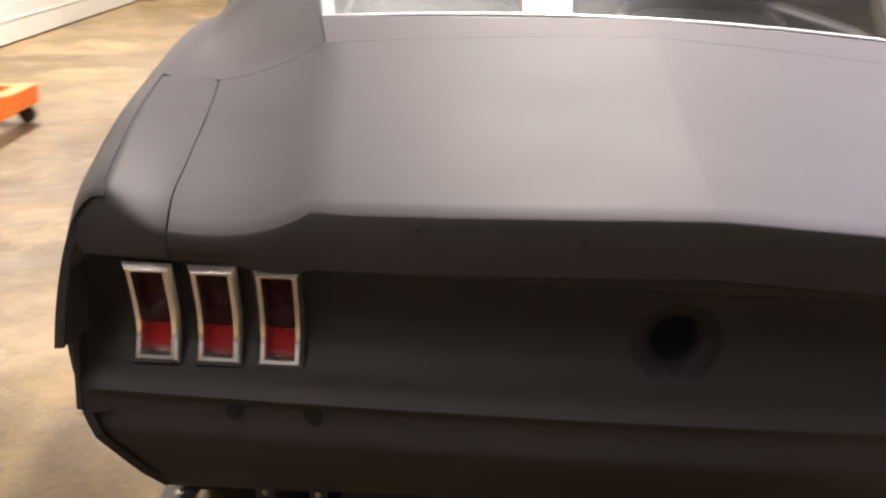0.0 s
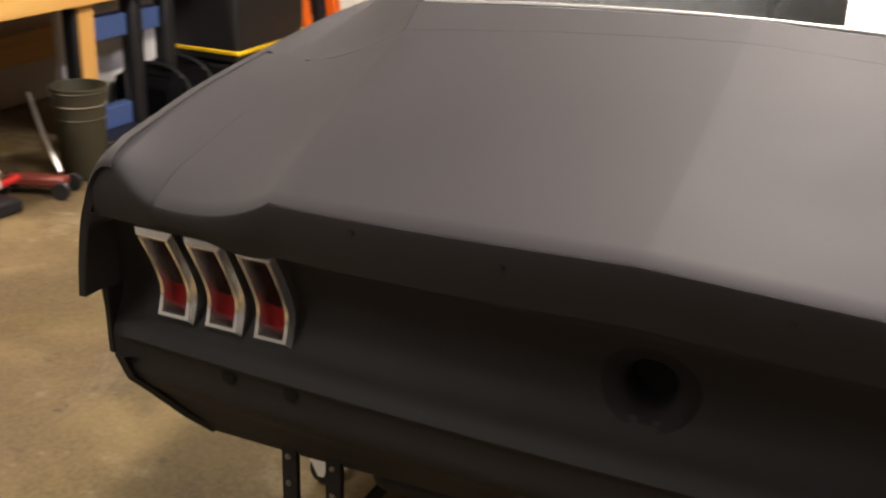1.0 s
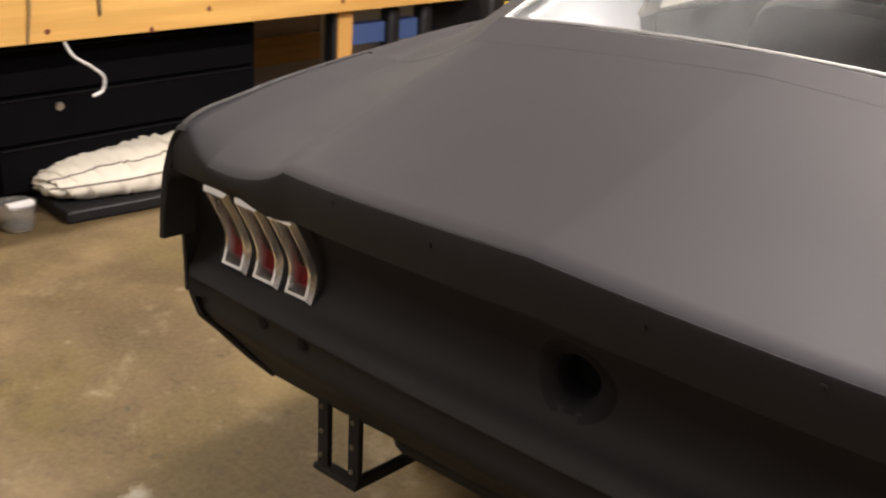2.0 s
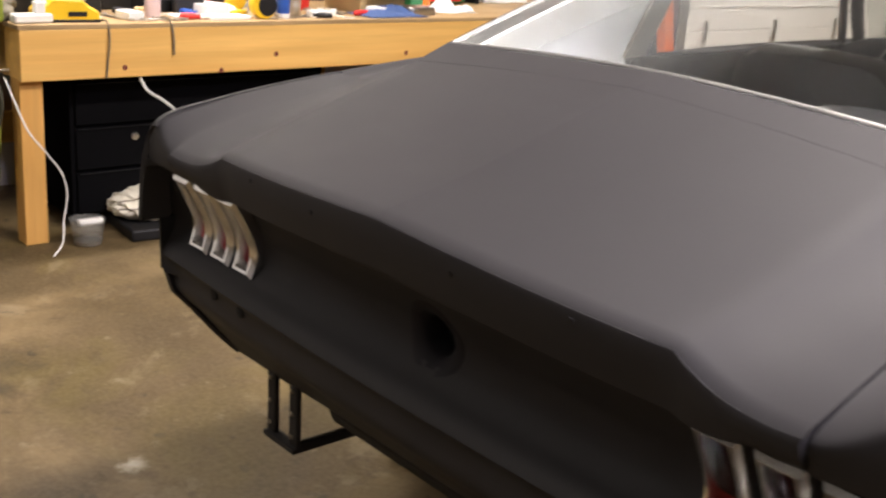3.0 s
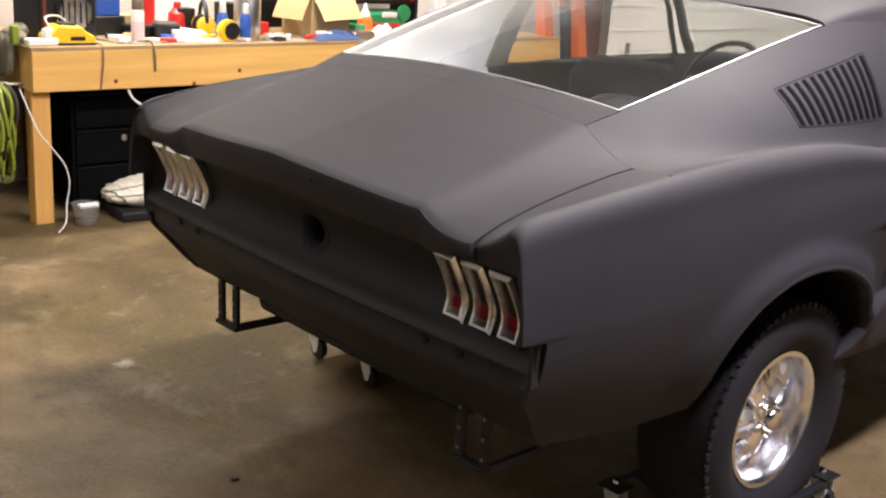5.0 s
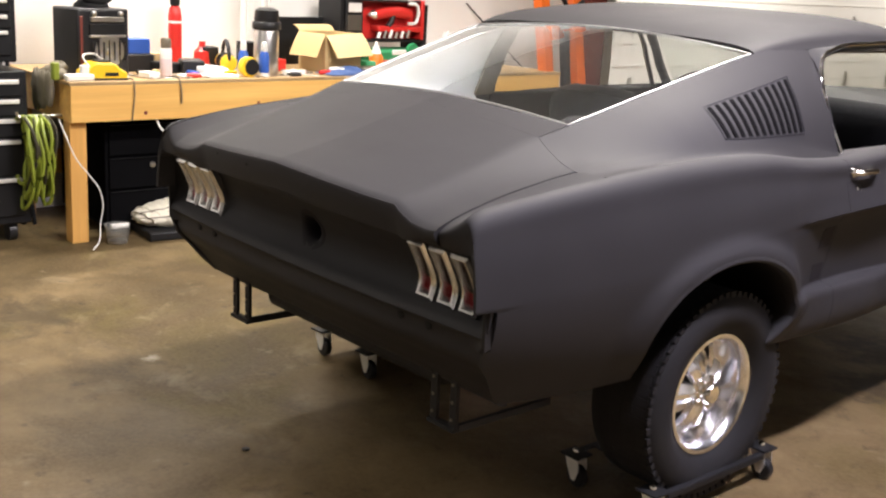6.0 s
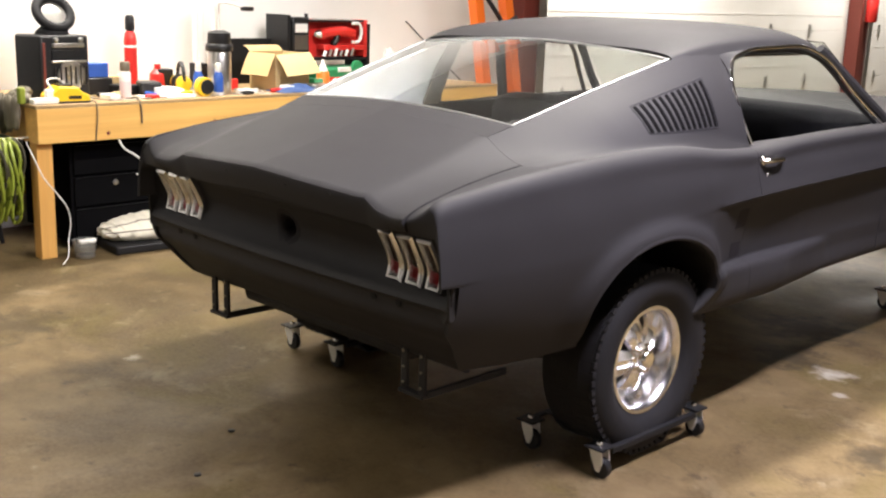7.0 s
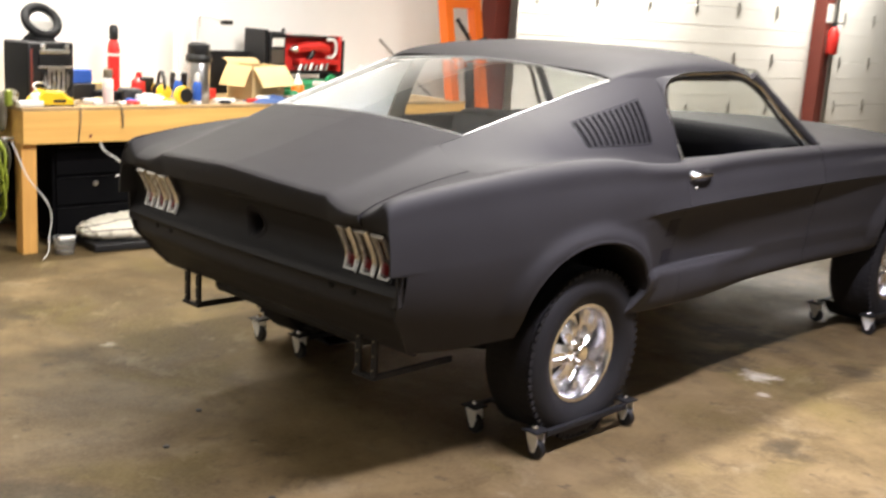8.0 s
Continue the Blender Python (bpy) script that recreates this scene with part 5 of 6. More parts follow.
turned("oil_bottle", "small red bottle behind the tools", "bottle", (-3.50, 1.58, Z), [("bottle", [(0.05, 0), (0.055, 0.02), (0.05, 0.10), (0.02, 0.13), (0.02, 0.16)], RED)])
for k, (y, x) in enumerate(((1.24, -3.30), (1.36, -3.22))):
    block("tool_case", "flat dark tool case lying on the bench", "tool case", (x, y, Z), (0.16, 0.13, 0.06 + 0.02 * k), BLACK if k else BLACKSTEEL, 12 - 30 * k, 0.01)
papers = ((-3.02, 1.00, 0.10, 0.07, 0.035, 10), (-3.05, 1.28, 0.10, 0.15, 0.012, -8), (-2.99, 1.42, 0.09, 0.20, 0.016, 4), (-3.13, 1.42, 0.12, 0.13, 0.05, 15), (-3.00, 1.90, 0.07, 0.08, 0.03, 0), (-3.04, 2.28, 0.09, 0.09, 0.04, 20))
for x, y, sx, sy, sz, turn in papers:
    block("parts_packet", "small white paper packet on the bench", "packet", (x, y, Z), (sx, sy, sz), PAPER, turn, 0.003)


def ear_muffs(at, turn):
    t = thing("ear_defenders", "yellow and black ear defenders standing on the bench", "ear defenders", at, turn=turn)
    for s in (-1, 1):
        part("cup", Geo().ring((0, s * 0.055, 0.055), (0, s, 0), [(0.035, -0.02), (0.050, 0.0), (0.048, 0.02), (0.02, 0.032)], 18), YELLOW, t, "yellow ear cup")
        part("cushion", Geo().ring((0, s * 0.035, 0.055), (0, s, 0), [(0.052, -0.012), (0.054, 0.006), (0.05, 0.014)], 18), BLACK, t)
    part("headband", Geo().tube([(0, 0.078 * math.cos(a), 0.07 + 0.11 * math.sin(a)) for a in np.linspace(0, math.pi, 18)], 0.012, 8), BLACK, t)


ear_muffs((-3.30, 1.63, Z), 75)
tape = turned("tape_measure", "round yellow and black tape reel", "tape measure", (-2.985, 1.60, Z + 0.058), [("hub", [(0.02, -0.03), (0.02, 0.03)], BLACK)])
part("reel", Geo().ring((-0.025, 0, 0), (1, 0, 0), [(0.03, 0), (0.056, 0.002), (0.058, 0.012), (0.058, 0.038), (0.056, 0.048), (0.03, 0.05)], 28), YELLOW, tape)
part("label_disc", Geo().ring((0.026, 0.010, 0), (1, 0, 0), [(0.046, 0), (0.044, 0.004)], 24), BLACK, tape)
for y in (1.585, 1.675):
    turned("spray_bottle", "blue bottle with a white cap beside the thermos", "bottle", (-3.07 if y < 1.6 else -2.985, y + 0.03, Z), [("body", [(0.026, 0), (0.030, 0.006), (0.030, 0.12), (0.020, 0.145)], BLUE), ("cap", [(0.018, 0.145), (0.020, 0.15), (0.016, 0.195), (0.008, 0.20)], WHITEPLASTIC), ("foot", [(0.031, 0.0), (0.031, 0.022)], WHITEPLASTIC)])
turned("thermos", "tall steel pump thermos with a dark lid", "thermos", (-3.12, 1.80, Z), [("flask", [(0.070, 0), (0.074, 0.01), (0.074, 0.245), (0.068, 0.26)], STEEL), ("collar", [(0.080, 0.262), (0.086, 0.27), (0.086, 0.30), (0.078, 0.31)], BLACK), ("lid", [(0.070, 0.31), (0.074, 0.32), (0.070, 0.375), (0.04, 0.39)], BLACK)], 28)
for x, y, h in ((-3.66, 1.96, 0.54), (-3.70, 2.03, 0.50), (-3.64, 2.10, 0.52)):
    turned("plastic_pipe", "white plastic pipe standing against the wall", "pipe", (x, y, Z), [("pipe", [(0.020, 0), (0.020, h), (0.016, h)], WHITEPLASTIC)], 14)
lampb = thing("desk_lamp", "slim white desk lamp with a small dark head", "desk lamp", (-3.55, 2.10, Z))
part("base", Geo().ring((0, 0, 0), (0, 0, 1), [(0.07, 0), (0.07, 0.015), (0.02, 0.025)], 20), WHITEPLASTIC, lampb)
part("arm", Geo().tube(spread([(0, 0, 0.02), (-0.02, 0.0, 0.30), (0, -0.02, 0.50), (0.03, -0.04, 0.545), (0.06, 0.12, 0.53)], 24), 0.008, 8), WHITEPLASTIC, lampb)
part("head", Geo().box((0.06, 0.16, 0.515), (0.04, 0.09, 0.03)), BLACK, lampb, bevel=0.01)

# scattered hand tools, rags and small packs between the larger things


def screwdriver(at, turn, mat):
    t = thing("screwdriver", "screwdriver with a coloured plastic handle lying on the bench", "screwdriver", at, turn=turn, group="screwdrivers")
    part("handle", Geo().ring((0, 0, 0.014), (1, 0, 0), [(0.008, 0), (0.013, 0.006), (0.014, 0.05), (0.010, 0.075), (0.012, 0.085)], 10), mat, t)
    part("blade", Geo().tube([(0.085, 0, 0.014), (0.19, 0, 0.008)], 0.0035, 6), STEEL, t)


def spanner(at, turn):
    t = thing("spanner", "steel combination spanner lying on the bench", "spanner", at, turn=turn, group="spanners")
    part("shank", Geo().box((0, 0, 0.006), (0.15, 0.014, 0.006)), STEEL, t, bevel=0.002)
    part("ring_end", Geo().ring((0.085, 0, 0.002), (0, 0, 1), [(0.009, 0), (0.018, 0), (0.018, 0.010), (0.009, 0.010)], 14, cap=False), STEEL, t)
    part("open_end", Geo().prism([(-0.07, -0.008), (-0.085, -0.019), (-0.108, -0.016), (-0.092, -0.005), (-0.092, 0.005), (-0.108, 0.016), (-0.085, 0.019), (-0.07, 0.008)], "z", 0.002, 0.012), STEEL, t)


def tape_roll(at, mat, r=0.05):
    t = thing("tape_roll", "roll of masking tape on the bench", "tape roll", at, group="tape rolls")
    part("roll", Geo().ring((0, 0, 0), (0, 0, 1), [(r * 0.72, 0.001), (r, 0.0), (r, 0.024), (r * 0.72, 0.024)], 24, cap=False), mat, t)
    part("core", Geo().ring((0, 0, 0), (0, 0, 1), [(r * 0.72, 0.0), (r * 0.72, 0.024), (r * 0.66, 0.024), (r * 0.66, 0.0)], 24, cap=False), CARD, t)


def shop_rag(at, size, mat, seed, label):
    t = thing("shop_rag", label, "rag", at)
    r = random.Random(seed)
    ph = [r.uniform(0, 6) for _ in range(6)]
    rows = []
    for i in range(15):
        u = i / 7 - 1
        row = []
        for j in range(15):
            v = j / 7 - 1
            edge = max(0, 1 - max(abs(u), abs(v)) ** 4)
            h = 0.3 + 0.35 * math.sin(4 * u + 3 * v + ph[0]) + 0.25 * math.sin(7 * v - 3 * u + ph[1]) + 0.15 * math.sin(11 * u + ph[2])
            row.append((size[0] * (u + 0.12 * math.sin(5 * v + ph[3])), size[1] * (v + 0.12 * math.sin(4 * u + ph[4])), 0.003 + size[2] * max(0, h) * edge))
        rows.append(row)
    part("fabric", Geo().grid(rows), mat, t, solid=0.003, angle=80)


for x, y, turn, mat in ((-3.00, 1.21, 75, RED), (-3.08, 1.50, 105, YELLOW), (-2.98, 1.86, 60, BLACK), (-3.16, 1.30, 20, BLUE), (-3.02, 2.12, 95, RED), (-3.22, 1.02, 40, BLACK)):
    screwdriver((x, y, Z), turn, mat)
for x, y, turn in ((-2.96, 1.12, 85), (-3.10, 1.24, 60), (-2.97, 1.74, 100), (-3.16, 2.05, 30), (-3.05, 0.96, 15)):
    spanner((x, y, Z), turn)
tape_roll((-3.20, 1.16, Z), CARD_PALE)
tape_roll((-3.36, 1.86, Z), BLUE, 0.055)
tape_roll((-3.10, 2.02, Z), PAPER, 0.045)
shop_rag((-3.34, 1.40, Z), (0.10, 0.09, 0.06), MAROON, 3, "crumpled dark red shop rag on the bench")
shop_rag((-3.22, 1.50, Z), (0.07, 0.08, 0.05), PAPER, 5, "crumpled white paper towel on the bench")
shop_rag((-3.46, 1.74, Z), (0.09, 0.10, 0.08), GLOVE, 8, "grey rag heaped at the back of the bench")
shop_rag((-3.16, 2.80, Z), (0.10, 0.12, 0.07), PAPER, 11, "white rag near the end of the bench")
for x, y, sx, sy, sz, mat, turn in ((-3.44, 1.26, 0.10, 0.12, 0.10, CARD, 10), (-3.50, 1.62, 0.10, 0.10, 0.13, BLACK, -8), (-3.30, 1.98, 0.09, 0.10, 0.07, RED, 22), (-3.50, 1.90, 0.12, 0.10, 0.16, BLACKSTEEL, 4), (-3.40, 0.98, 0.06, 0.07, 0.14, WHITEPLASTIC, 0), (-3.25, 2.62, 0.14, 0.10, 0.06, GREEN, 14), (-3.52, 2.62, 0.12, 0.16, 0.22, WHITEPLASTIC, 6)):
    block("parts_box", "small box of car parts among the bench clutter", "box", (x, y, Z), (sx, sy, sz), mat, turn, 0.005)

# open cardboard carton
carton = thing("carton", "open tan cardboard carton with its flaps folded down", "carton", (-3.26, 2.36, Z), turn=6)
CW, CD, CH, CT = 0.15, 0.13, 0.235, 0.005
g = Geo().box((0, 0, 0.003), (2 * CD, 2 * CW, 0.006))
for sx in (-1, 1):
    g.box((sx * (CD - CT / 2), 0, CH / 2), (CT, 2 * CW, CH)).box((0, sx * (CW - CT / 2), CH / 2), (2 * CD - 2 * CT, CT, CH))
part("box", g, CARD, carton, smooth=False)


def folded(hinge, edge, half, along):
    """A flap from its hinge line out to its free edge, slightly bowed."""
    rows = []
    for k in np.linspace(0, 1, 6):
        p = Vector(hinge).lerp(Vector(edge), k) + Vector((0, 0, 0.010 * math.sin(math.pi * k)))
        rows.append([p - Vector(along) * half, p + Vector(along) * half])
    return Geo().grid(rows)


# The front flap's paler card paints the light that falls on it.
part("flap", folded((CD, 0, CH + 0.002), (CD + 0.105, 0.01, CH - 0.130), CW - 0.004, (0.02, 1, 0.05)), CARD_PALE, carton, "front flap hanging down, coloured pale as if lit", solid=0.004)
part("flap", folded((0, -CW, CH + 0.002), (0.01, -CW - 0.080, CH - 0.140), CD - 0.004, (1, 0.05, 0)), CARD, carton, "shaded side flap", solid=0.004)
part("flap", folded((-CD, 0, CH + 0.002), (-CD - 0.07, 0, CH + 0.04), CW - 0.004, (0, 1, 0)), CARD, carton, solid=0.004)
part("flap", folded((0, CW, CH + 0.002), (0, CW + 0.09, CH - 0.10), CD - 0.004, (1, 0, 0)), CARD, carton, solid=0.004)
block("back_board", "dark flat board leaning behind the carton", "panel", (-3.66, 2.45, Z), (0.03, 0.62, 0.31), BLACKSTEEL, 2, 0.004)
cloth = thing("blue_cloth", "crumpled blue shop cloth on the bench", "cloth", (-3.02, 2.32, Z))
rng = random.Random(4)
rows = [[(0.10 * (i / 9 - 0.5) * 2, 0.17 * (j / 13 - 0.5) * 2, 0.004 + 0.035 * max(0, 1 - (2 * i / 9 - 1) ** 2) * max(0, 1 - (2 * j / 13 - 1) ** 2) * (0.5 + rng.random())) for j in range(14)] for i in range(10)]
part("fabric", Geo().grid(rows), BLUE_DULL, cloth, solid=0.003)

# rack of red and green cases
rack = thing("case_rack", "black rack holding red and green tool cases", "rack", (-3.58, 2.94, Z))
part("frame", Geo().box((0, -0.36, 0.24), (0.26, 0.03, 0.48)).box((0, 0.36, 0.21), (0.26, 0.03, 0.42)).box((0, 0, 0.17), (0.26, 0.70, 0.015)).box((0, 0, 0.44), (0.26, 0.70, 0.015)).box((0.11, -0.20, 0.25), (0.02, 0.02, 0.48)), BLACKSTEEL, rack, smooth=False, bevel=0.003)
tray_set = thing("tool_tray", "upright red tool tray with a red power tool and grey bits", "tool tray", (-3.52, 3.04, Z + 0.18))
part("back", Geo().box((-0.03, 0, 0.135), (0.02, 0.46, 0.27)), RED, tray_set, bevel=0.006)
part("end_post", Geo().box((0.03, 0.225, 0.135), (0.10, 0.030, 0.27)), RED, tray_set, "red moulded end post", bevel=0.008)
part("top_rail", Geo().box((0.02, -0.02, 0.262), (0.08, 0.34, 0.016)), STEEL, tray_set, bevel=0.004)
part("middle_rail", Geo().box((0.03, 0.03, 0.072), (0.10, 0.38, 0.040)), RED, tray_set, bevel=0.010)
part("tool_body", Geo().tube(spread([(0.04, -0.17, 0.165), (0.045, -0.08, 0.180), (0.045, 0.06, 0.185), (0.04, 0.13, 0.170)], 18), 0.038, 12), RED, tray_set, "red power tool body")
part("tool_grip", Geo().tube(spread([(0.05, -0.02, 0.17), (0.06, -0.04, 0.12), (0.06, -0.07, 0.09)], 10), 0.022, 10), BLACK, tray_set)
part("tool_nose", Geo().ring((0.04, -0.165, 0.165), (0, -1, 0), [(0.034, 0), (0.030, 0.02), (0.016, 0.045)], 16), STEEL, tray_set)
part("white_hook", Geo().tube(spread([(0.07, 0.10, 0.245), (0.075, 0.17, 0.235), (0.075, 0.185, 0.17), (0.075, 0.16, 0.115), (0.07, 0.10, 0.11)], 22), 0.012, 8), WHITEPLASTIC, tray_set, "white curved hook")
for k in range(6):
    part("bit", Geo().tube([(0.075, -0.16 + 0.05 * k, 0.012), (0.080, -0.145 + 0.05 * k, 0.050 + 0.008 * (k % 3))], 0.012, 8), STEEL if k % 2 else WHITEPLASTIC, tray_set, "small pale bit")
grn = thing("tool_case", "green moulded tool case with a round end on the lower shelf", "tool case", (-3.52, 3.02, Z + 0.001))
part("body", Geo().box((0, -0.02, 0.062), (0.20, 0.40, 0.115)), GREEN, grn, bevel=0.03)
part("round_end", Geo().ring((0.085, 0.15, 0.105), (1, 0, 0), [(0.052, 0), (0.055, 0.008), (0.050, 0.026), (0.0, 0.032)], 22), GREEN, grn)
part("pale_lid", Geo().box((0.102, 0.03, 0.095), (0.012, 0.12, 0.035)), WHITEPLASTIC, grn, bevel=0.004)
part("red_strip", Geo().box((0.103, -0.03, 0.030), (0.012, 0.30, 0.026)), RED, grn, bevel=0.004)
side_box = block("parts_organiser", "upright black parts organiser with a white label", "organiser", (-3.50, 2.68, Z + 0.18), (0.10, 0.15, 0.285), BLACK, 4, 0.008)
part("white_label", Geo().box((0.052, 0.0, 0.21), (0.004, 0.11, 0.06)), PAPER, side_box)
part("grey_window", Geo().box((0.052, 0.0, 0.11), (0.004, 0.12, 0.10)), STEEL, side_box)
turned("glue_bottle", "orange bottle with a clear pointed top", "bottle", (-3.30, 2.76, Z), [("body", [(0.045, 0), (0.050, 0.01), (0.046, 0.08), (0.036, 0.10)], ORANGE), ("top", [(0.034, 0.10), (0.030, 0.12), (0.012, 0.16), (0.008, 0.18)], WHITEPLASTIC)])
block("chrome_tool_set", "small heap of chromed sockets in a tray", "tool tray", (-3.05, 2.52, Z), (0.12, 0.16, 0.04), STEEL, 6, 0.008)
shop_rag((-3.58, 3.58, Z), (0.11, 0.16, 0.24), PAPER, 21, "crumpled white plastic bag at the back of the bench")
piece("steel_rod", Geo().tube([(-3.50, 5.44, 0.006), (-3.838, 4.02, 1.29)], 0.006, 8), BLACKSTEEL, "thin dark steel rod leaning against the wall", "rod")
rods = thing("pry_bars", "dark steel bars leaning against the wall beside the bench", "bars", (-3.50, 0.40, 0))
for k in range(3):
    part("bar", Geo().tube([(0.03 * k, 0.05 * k, 0.004), (-0.16, -0.05 + 0.02 * k, 1.25 + 0.08 * k)], 0.012, 8), BLACKSTEEL, rods)

# green hose coil on the end of the bench and things below it
hose = thing("garden_hose", "thick hank of yellow-green hose hanging on the bench end", "hose", (-3.04, 0.44, 0.44))
rng = random.Random(7)
for k in range(24):
    w, h = rng.uniform(0.06, 0.135), rng.uniform(0.17, 0.245)
    lean = rng.uniform(-0.03, 0.03)
    part("coil", Geo().tube([(w * math.cos(a) * (1 + 0.25 * math.sin(a)) + lean * math.sin(a), -0.006 * k + 0.012 * math.sin(3 * a + k), h * math.sin(a) + 0.235 - h) for a in (2 * math.pi * j / 40 for j in range(40))], 0.0095, 6, closed=True), HOSE if k % 5 else OLIVE, hose)
part("hook", Geo().tube([(0.0, 0.075, 0.235), (0.0, -0.15, 0.235), (0.0, -0.16, 0.26)], 0.008, 6), STEEL, hose)
# work gloves and rags heaped over the bench end
heap = thing("glove_heap", "grey-brown work gloves heaped over the bench end", "gloves", (-3.15, 0.52, BZ))
for k, (dx, dy, dz, sx, sy, sz) in enumerate(((-0.05, 0.02, 0.024, 0.09, 0.05, 0.03), (0.06, 0.0, 0.022, 0.07, 0.04, 0.028), (-0.09, -0.055, -0.07, 0.05, 0.025, 0.11), (0.0, -0.06, -0.06, 0.045, 0.025, 0.10), (0.08, -0.055, -0.05, 0.04, 0.022, 0.09), (0.0, 0.03, 0.055, 0.06, 0.04, 0.025))):
    rows = []
    for i in range(13):
        a = math.pi * i / 12
        rows.append([(dx + sx * math.sin(a) ** 0.7 * math.cos(b) * (1 + 0.12 * math.sin(4 * b + i + k)), dy + sy * math.sin(a) ** 0.7 * math.sin(b) * (1 + 0.15 * math.sin(3 * b + 2 * i)), dz - sz * math.cos(a) + 0.008 * math.sin(5 * b + k)) for b in (2 * math.pi * q / 18 for q in range(18))])
    part("glove", Geo().grid(rows, close_v=True), GLOVE, heap, angle=80)
bkt = thing("plastic_tub", "clear plastic tub on the floor beside the bench leg", "tub", (-2.86, 0.73, 0))
part("wall", Geo().ring((0, 0, 0), (0, 0, 1), [(0.050, 0.0), (0.055, 0.008), (0.066, 0.10), (0.071, 0.104), (0.065, 0.10), (0.052, 0.012)], 28, cap=False), CLEAR, bkt)
part("content", Geo().ring((0, 0, 0), (0, 0, 1), [(0.048, 0.004), (0.052, 0.02)], 24), STEEL, bkt)
part("white_plug", Geo().box((0.03, 0.0, 0.10), (0.03, 0.10, 0.025)), WHITEPLASTIC, bkt, bevel=0.005)

# black cabinet below the bench
cab = thing("drawer_cabinet", "wide black steel drawer cabinet under the bench", "cabinet", (-3.36, 1.36, 0))
part("body", Geo().box((0, 0, 0.345), (0.62, 1.22, 0.57)), DULLBLACK, cab, bevel=0.006)
for k in range(3):
    part("drawer", Geo().box((0.315, 0, 0.155 + 0.185 * k), (0.018, 1.18, 0.172)), DULLBLACK, cab, bevel=0.004)
    part("drawer_edge", Geo().box((0.327, 0, 0.238 + 0.185 * k), (0.008, 1.16, 0.002)), BLACKSTEEL, cab)
for y in (-0.5, 0.5):
    part("foot", Geo().box((0, y, 0.03), (0.5, 0.08, 0.06)), BLACKSTEEL, cab)
part("round_lock", Geo().ring((0.324, -0.34, 0.38), (1, 0, 0), [(0.016, 0), (0.016, 0.01), (0.01, 0.012)], 16), STEEL, cab)

# white bag in a dark tray
tray = block("drip_tray", "low black drip tray on the floor", "tray", (-2.92, 1.32, 0), (0.36, 0.84, 0.05), BLACKSTEEL, -6, 0.01)
bag = thing("rag_bag", "crumpled white bag of rags lying in a tray", "bag", (-2.95, 1.32, 0.052), turn=-6)
rng = random.Random(9)


def bag_point(i, b):
    """A point of the sack, which swells towards its far end and is drawn into pleats."""
    a = math.pi * i / 60
    pleat = 0.5 + 0.5 * math.sin(3.4 * i + 1.5 * math.sin(0.7 * i))
    swell = 0.55 + 0.75 * min(1, i / 40)
    return (0.17 * math.sin(a) ** 0.4 * math.cos(b) * (1 + 0.06 * pleat), -0.43 * math.cos(a) + 0.012 * math.sin(5 * b + i),
            max(0.0, 0.05 + (0.085 + 0.016 * pleat) * swell * math.sin(a) ** 0.4 * math.sin(b) * (1 + 0.07 * math.sin(7 * b + 0.4 * i))))


part("sack", Geo().grid([[bag_point(i, 2 * math.pi * k / 34) for k in range(34)] for i in range(61)], close_v=True), BAGWHITE, bag, angle=60)
for b in (0.25, 0.9):
    part("seam", Geo().tube([bag_point(i, b) for i in range(4, 57)], 0.0045, 5), PILLAR, bag, "dark stitched seam")

# further along: olive bin, blue press, boxes
binn = turned("waste_bin", "dented olive bin with wrapped bands by the bench leg", "bin", (-2.80, 2.17, 0), [("body", [(0.085, 0), (0.092, 0.01), (0.100, 0.28), (0.115, 0.375), (0.110, 0.375), (0.096, 0.28)], OLIVE)], 26)
for z in (0.245, 0.30, 0.355):
    r = float(np.interp(z, [0.0, 0.28, 0.375], [0.092, 0.100, 0.115]))
    part("band", Geo().ring((0, 0, z), (0, 0, 1), [(r, 0), (r + 0.004, 0.003), (r, 0.007)], 26, cap=False), PILLAR if z == 0.30 else OLIVE, binn)
jack = thing("floor_jack", "small red trolley jack lying under the bench", "jack", (-2.80, 1.90, 0), turn=20)
part("frame", Geo().box((0, 0, 0.055), (0.24, 0.07, 0.04)), MAROON, jack, bevel=0.01)
part("handle", Geo().tube([(0.10, 0, 0.09), (0.0, 0.10, 0.20), (-0.10, 0.22, 0.34)], 0.011, 8), STEEL, jack)
for x in (-0.12, 0.12):
    for y in (-0.06, 0.06):
        part("jack_wheel", Geo().ring((x, y - 0.012, 0.034), (0, 1, 0), [(0.034, 0), (0.034, 0.024)], 16), BLACK, jack)
part("grip", Geo().tube([(-0.02, -0.10, 0.10), (-0.10, -0.14, 0.06), (-0.14, -0.16, 0.012)], 0.014, 8), RED, jack)
press = thing("shop_press", "blue steel stand with black wheels under the bench", "stand", (-3.02, 2.69, 0))
part("rail", Geo().box((0, 0, 0.52), (0.06, 0.52, 0.10)), BLUE_DULL, press, bevel=0.006)
part("rail", Geo().box((0, 0, 0.12), (0.06, 0.52, 0.10)), BLUE_DULL, press, bevel=0.006)
for y in (-0.30, 0.06, 0.29):
    part("roller", Geo().box((0.03, y, 0.33), (0.08, 0.075, 0.62)), BLACK, press, bevel=0.02)
part("foot", Geo().box((0, 0, 0.035), (0.30, 0.56, 0.07)), BLACK, press, bevel=0.01)
block("foam_board", "white foam board leaning under the bench", "panel", (-3.24, 3.02, 0), (0.04, 0.95, 0.60), WHITEPLASTIC, 0, 0.006)
